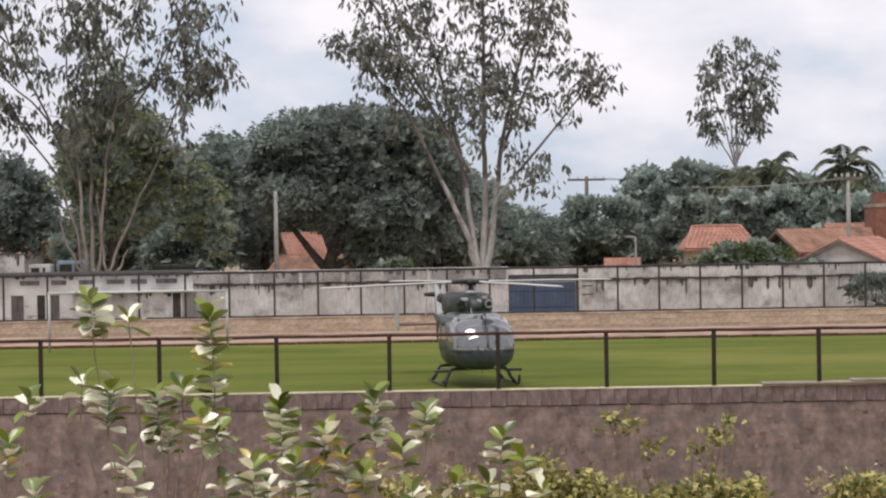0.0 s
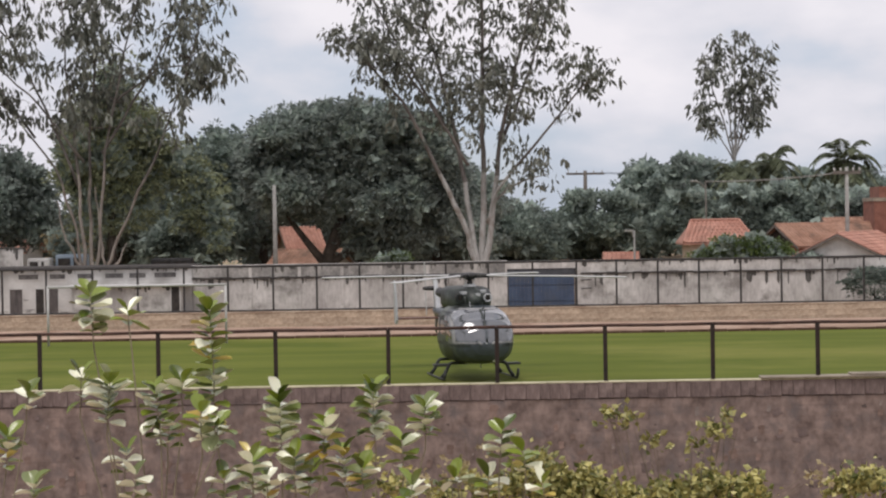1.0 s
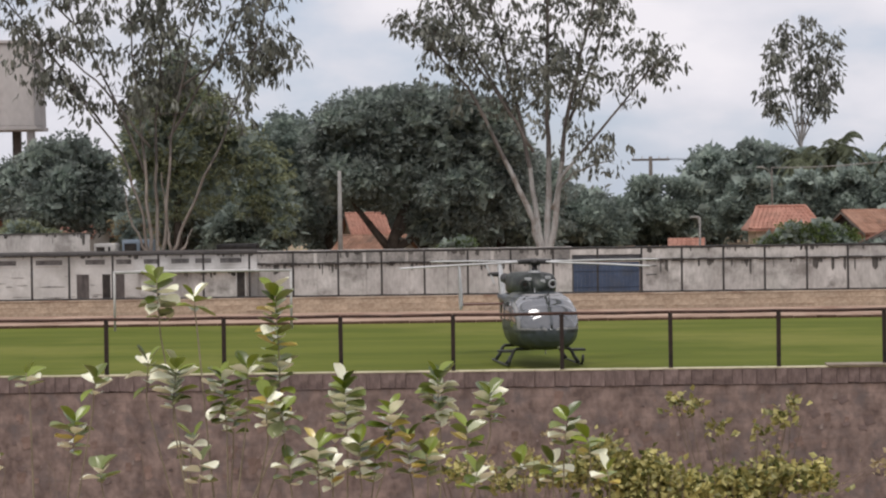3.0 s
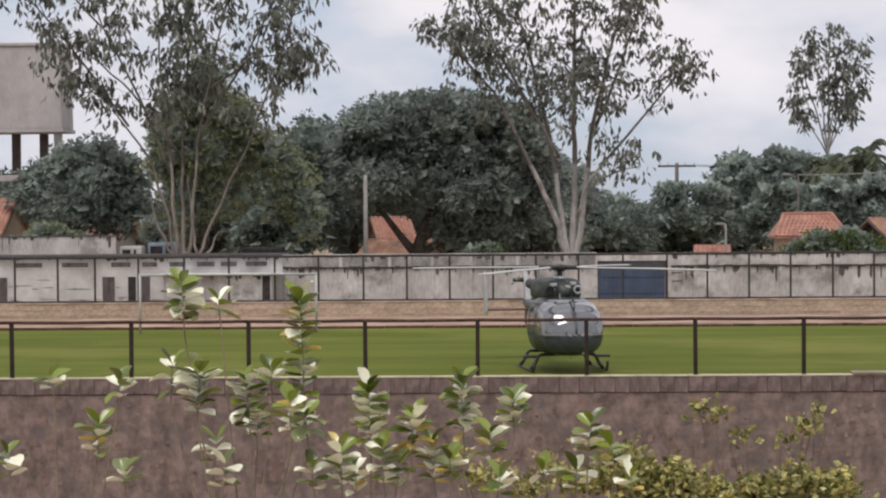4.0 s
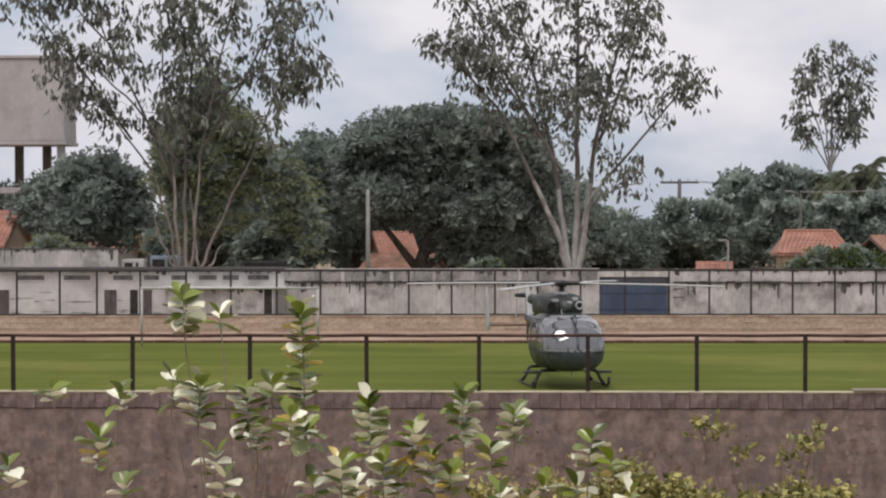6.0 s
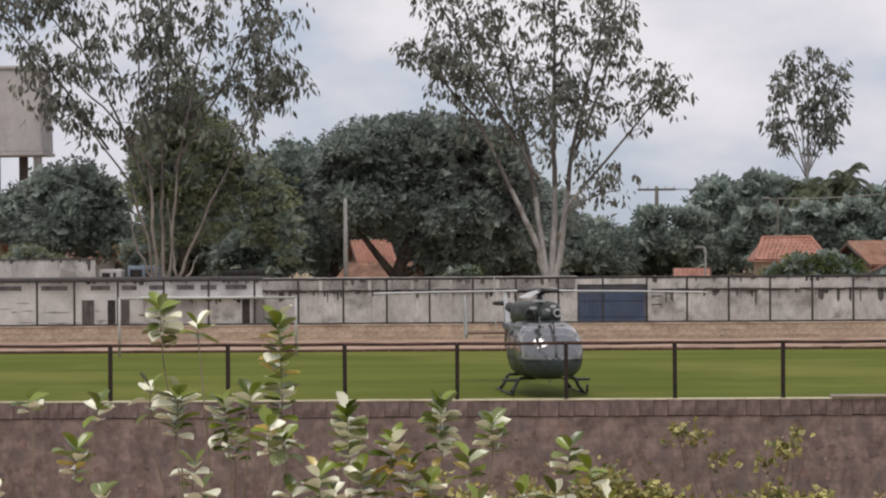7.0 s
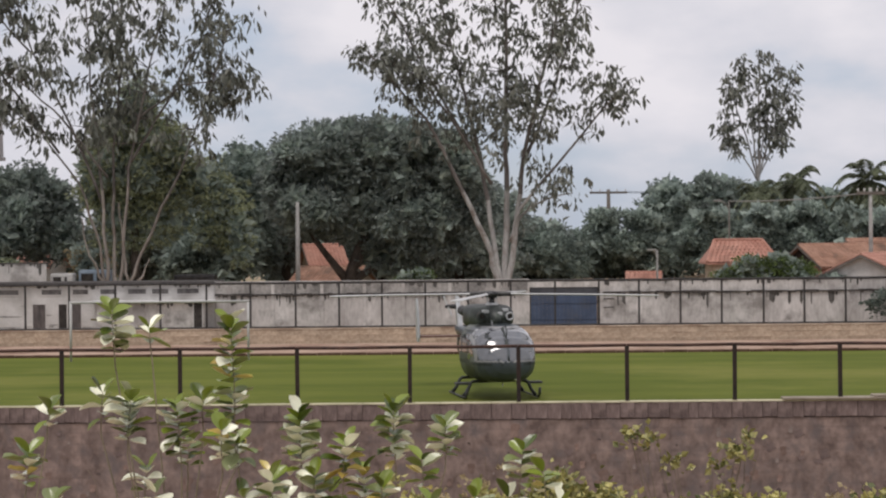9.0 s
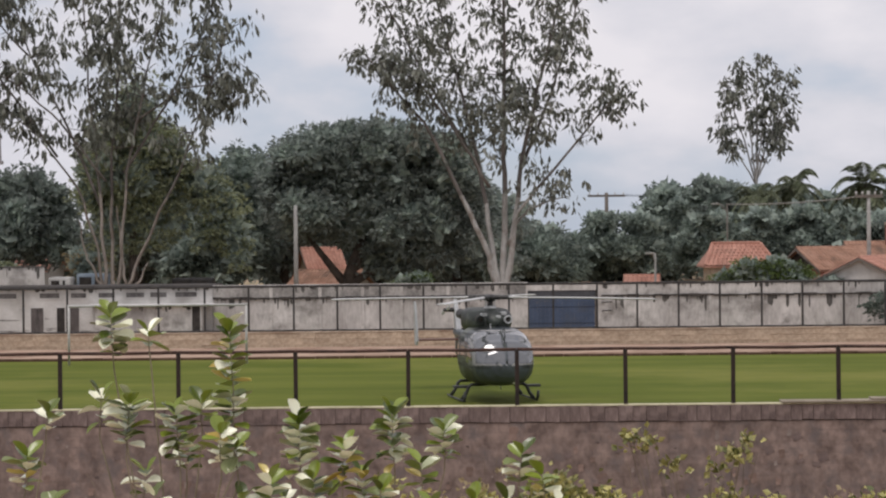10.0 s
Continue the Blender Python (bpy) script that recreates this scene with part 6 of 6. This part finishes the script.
def milkweed(foot, tips, seed):
    """Milkweed: bare stems from one foot; towards each tip opposite pairs of broad leaves, each pair crossing the last."""
    rng = random.Random(seed)
    fz = ground_z(foot, 18.0)
    p = empty("milkweed_shrub", pose(foot, 18.0, fz), "milkweed shrub with broad pale green waxy leaves", "shrub", "milkweeds on the mound")
    for x, y, z, length, pairs, yellow in tips:
        length *= 0.82 if length < 0.9 else 1.0
        tip = Vector((x - foot, y - 18.0, z - 0.09 - fz))
        low = Vector((tip.x * 0.45 + rng.uniform(-0.08, 0.08), tip.y * 0.5, tip.z * 0.45))
        bend = Vector((tip.x + rng.uniform(-0.04, 0.04), tip.y, tip.z - length - 0.12))
        bm = fresh()
        tube(bm, [(0, 0, -0.1), low, bend, bend.lerp(tip, 0.55) + Vector((rng.uniform(-0.015, 0.015), 0, 0)), tip], [0.012, 0.008, 0.006, 0.005, 0.004], 8)
        part("stem", bm, GREENSTEM, p, smooth=True)
        turn = rng.choice((45, 135)) + rng.uniform(-20, 20)
        pairs = round(pairs * 1.3)
        for k in range(pairs):
            f = k / max(1, pairs - 1) if pairs > 1 else 0.5
            node = bend.lerp(tip, 0.12 / (length + 0.12) + (length / (length + 0.12)) * (1 - f))
            turn += 90 + rng.uniform(-14, 14)
            for sg in (0, 180):
                if rng.random() < 0.06:
                    continue
                size = (0.122 + 0.06 * math.sin(math.pi * min(1.0, 0.22 + 0.75 * f))) * rng.uniform(0.8, 1.15)
                lift = 46 - 40 * min(1.0, f * 4.0) + rng.uniform(-14, 14)
                if rng.random() < 0.10 and f > 0.4:
                    lift = rng.uniform(-50, -10)
                # upright top leaves mostly get the shaded tone, flat ones the lit tone
                leaf = rng.choice(YELLOWS) if rng.random() < yellow * (0.25 + 0.5 * f) else rng.choice(SHADES) if rng.random() < (0.72 if f < 0.2 else 0.28 + 0.18 * f) else rng.choice(LITS)
                # leaves lean towards the sun
                sunward = rng.uniform(-3, 12)
                m = Matrix.Translation(node) @ pose(0, 0, 0, sunward, 0, 0) @ pose(0, 0, 0, 0, 0, turn + sg) @ pose(0, 0.012, 0, lift, rng.uniform(-12, 12), 0) @ Matrix.Diagonal((size, size, size, 1))
                piece("leaf", leaf, p, m)
    return p


MILKWEEDS = [
    (-2.40, [(-2.65, 18.55, 3.29, 0.23, 4, 0.20), (-2.29, 18.54, 3.49, 0.23, 4, 0.10), (-1.91, 17.47, 3.69, 0.27, 5, 0.10), (-1.79, 17.50, 3.58, 0.20, 4, 0.10), (-2.91, 18.40, 4.60, 0.42, 10, 0.00), (-2.58, 18.28, 4.46, 0.16, 3, 0.00), (-1.91, 18.20, 4.50, 1.07, 19, 0.14), (-2.66, 17.77, 3.94, 0.43, 10, 0.00), (-2.35, 18.13, 3.81, 0.43, 10, 0.15), (-2.13, 18.13, 3.88, 0.18, 3, 0.00), (-2.94, 18.10, 3.95, 0.27, 4, 0.00), ]),
    (-3.69, [(-3.28, 17.59, 3.85, 0.16, 3, 0.00), (-3.51, 17.92, 3.48, 0.30, 6, 0.10), (-4.25, 17.87, 3.25, 0.23, 4, 0.00), (-3.98, 18.27, 3.85, 0.13, 3, 0.00), (-3.44, 18.59, 3.01, 0.14, 3, 0.20), ]),
    (-1.46, [(-1.50, 18.54, 3.06, 0.27, 5, 0.10), (-1.10, 18.05, 3.13, 0.23, 4, 0.30), (-1.34, 17.93, 3.76, 0.52, 12, 0.00), (-0.95, 17.72, 3.56, 0.34, 7, 0.35), (-1.74, 17.44, 3.17, 0.20, 4, 0.00), (-1.52, 17.43, 3.33, 0.36, 6, 0.10), (-2.50, 17.96, 3.15, 0.23, 4, 0.10), (-1.21, 17.78, 3.29, 0.32, 6, 0.10), ]),
    (-0.64, [(-0.68, 17.86, 3.19, 0.23, 4, 0.30), (-0.60, 18.47, 3.78, 0.54, 13, 0.05), (-0.17, 18.03, 3.65, 0.28, 7, 0.15), (-0.84, 18.07, 3.30, 0.36, 7, 0.50), (-0.35, 17.68, 3.42, 0.27, 4, 0.60), (-0.27, 17.43, 3.09, 0.16, 4, 0.20), ]),
    (0.40, [(0.61, 17.79, 3.31, 0.20, 4, 0.10), (0.75, 17.56, 3.08, 0.18, 3, 0.30), (0.46, 18.01, 3.46, 0.33, 6, 0.10), (0.07, 18.60, 3.01, 0.06, 2, 0.00), (0.34, 18.21, 3.06, 0.18, 4, 0.10), ]),
]
for k, (foot, tips) in enumerate(MILKWEEDS):
    milkweed(foot, tips, 31 + k)


def weed_bush(label, foot, y, heads, seed, leaf=0.08, mat=WEEDLEAF):
    """A low wild bush: thin stems, each ending in a head of small leaves."""
    rng = random.Random(seed)
    nrng = np.random.default_rng(seed)
    fz = ground_z(foot, y)
    b = empty("wild_bush", pose(foot, y, fz), label, "bush", "weeds on the mound")
    cs, ws = [], []
    for x, z, r, n in heads:
        for s in range(3):
            tip = Vector((x - foot + rng.gauss(0, r * 0.6), rng.gauss(0, r), z - fz + rng.uniform(-0.3, 0.6) * r))
            mid = Vector((tip.x * 0.6 + rng.uniform(-0.1, 0.1), tip.y * 0.6, tip.z * 0.55))
            bm = fresh()
            tube(bm, [(rng.uniform(-0.1, 0.1), 0, -0.1), mid, tip], [0.010, 0.007, 0.003], 5)
            part("stem", bm, TWIG, b)
        o = nrng.normal(0, 1, (n, 3)) * (r * 0.55, r * 0.8, r * 0.38)
        o[:, 2] -= np.abs(o[:, 0]) * 0.25
        # leaves gather in small whorls
        o = np.round(o / 0.09) * 0.09 + nrng.normal(0, 0.022, (n, 3))
        cs.append(o + np.array((x - foot, 0, z - fz)))
        w = nrng.normal(0, 0.7, (n, 3))
        w[:, 2] = np.abs(w[:, 2]) * 0.6 + 0.1
        ws.append(w)
    me = leaf_mesh("foliage", np.concatenate(cs), np.concatenate(ws), leaf, 0.8, mat, nrng)
    ob = new("foliage", me)
    ob.parent = b
    return b


weed_bush("wild bush with small yellowish green leaves", 1.1, 22.0, [(0.64, 2.45, 0.16, 260), (0.94, 2.60, 0.2, 440), (1.16, 2.32, 0.26, 560), (1.39, 2.44, 0.2, 440), (1.72, 2.28, 0.22, 420), (1.4, 2.22, 0.3, 520), (0.38, 2.40, 0.14, 170)], 1)
weed_bush("wild bush with small yellowish green leaves", 2.4, 22.2, [(2.17, 2.30, 0.2, 400), (2.61, 2.38, 0.2, 440), (3, 2.32, 0.18, 340), (2.4, 2.22, 0.26, 440), (1.78, 3.06, 0.13, 64), (2.06, 2.84, 0.11, 40), (1.62, 3.10, 0.08, 32), (2.67, 2.95, 0.14, 64), (2.5, 2.78, 0.09, 32), (2.79, 3.08, 0.06, 20)], 2)
weed_bush("wild bush with small yellowish green leaves", 4.1, 22.0, [(3.94, 2.39, 0.16, 280), (4.22, 2.43, 0.16, 280), (4.7, 2.45, 0.2, 304), (5.3, 2.53, 0.2, 304)], 3)
weed_bush("wild bush with dry yellow leaves", -0.06, 21.6, [(-0.06, 2.41, 0.14, 140), (-0.5, 2.49, 0.14, 140), (0.15, 2.60, 0.1, 48), (-0.75, 2.75, 0.1, 48)], 4, mat=WEEDLEAF)
weed_bush("dry pale weeds with withered leaves", 0.1, 21.0, [(0.1, 2.75, 0.12, 48), (0.42, 2.90, 0.1, 40), (-0.3, 2.62, 0.12, 48), (3.5, 2.60, 0.12, 40)], 5, leaf=0.06, mat=DRYLEAF)


def dry_stalks(foot, y, n, seed, height):
    rng = random.Random(seed)
    fz = ground_z(foot, y)
    d = empty("dry_weed", pose(foot, y, fz), "dry brown weed stalks", "weed", "weeds on the mound")
    for k in range(n):
        x = rng.uniform(-0.5, 0.5)
        h = height * rng.uniform(0.7, 1.0)
        pts = [(x, rng.uniform(-0.3, 0.3), -0.05)]
        for j in range(4):
            pts.append((pts[-1][0] + rng.gauss(0, 0.05), pts[-1][1] + rng.gauss(0, 0.04), pts[-1][2] + h / 4))
        bm = fresh()
        tube(bm, pts, [0.006, 0.005, 0.004, 0.003, 0.002], 5)
        stalk = part("stalk", bm, TWIG, d)
        for j in (2, 3, 4):
            bm = fresh()
            q = Vector(pts[j])
            tube(bm, [q, q + Vector((rng.uniform(-0.14, 0.14), rng.uniform(-0.08, 0.08), rng.uniform(0.05, 0.15)))], [0.003, 0.0015], 4)
            part("twig", bm, TWIG, stalk)


for foot, y, n, seed, height in ((-3.2, 17.6, 4, 1, 2.25), (-0.2, 18.6, 6, 2, 2.3), (0.9, 18.4, 5, 3, 2.15), (-1.9, 18.8, 4, 4, 2.2), (3.4, 19.0, 5, 5, 2.1), (-4.4, 18.2, 4, 6, 2.1)):
    dry_stalks(foot, y, n, seed, height)


# ---- what moves: the two rotors ----
# seconds and the rotor's heading within a quarter turn; between these it runs on at about 325 turns a minute
PHASE = [(0.0, 30), (0.5, 73), (1.0, 64.5), (1.5, 35), (2.0, 12), (2.5, 62), (3.0, 40), (3.5, 20), (4.0, 64), (4.5, 49), (5.0, 25), (5.5, 82), (6.0, 70), (6.5, 60), (7.0, 85),
         (7.5, 50), (8.0, 37), (8.5, 2), (9.0, 78), (9.5, 75), (10.0, 74)]


def motions():
    total, keys = PHASE[0][1], [PHASE[0][1]]
    for (t0, a), (t1, b) in zip(PHASE, PHASE[1:]):
        want = 975.0
        step = want + ((b - total - want + 45) % 90 - 45)
        for k in range(1, 16):
            keys.append(total + step * k / 15)
        total += step
    walk(ROTOR, [(i / FPS, pose(0, 0.1, 3.2, 0, 0, a - 9.8)) for i, a in enumerate(keys)])
    walk(TAIL_ROTOR, [(i / FPS, pose(-0.36, 6.55, 2.62, 20 + 83.0 * i, 0, 0)) for i in range(len(keys))])


motions()
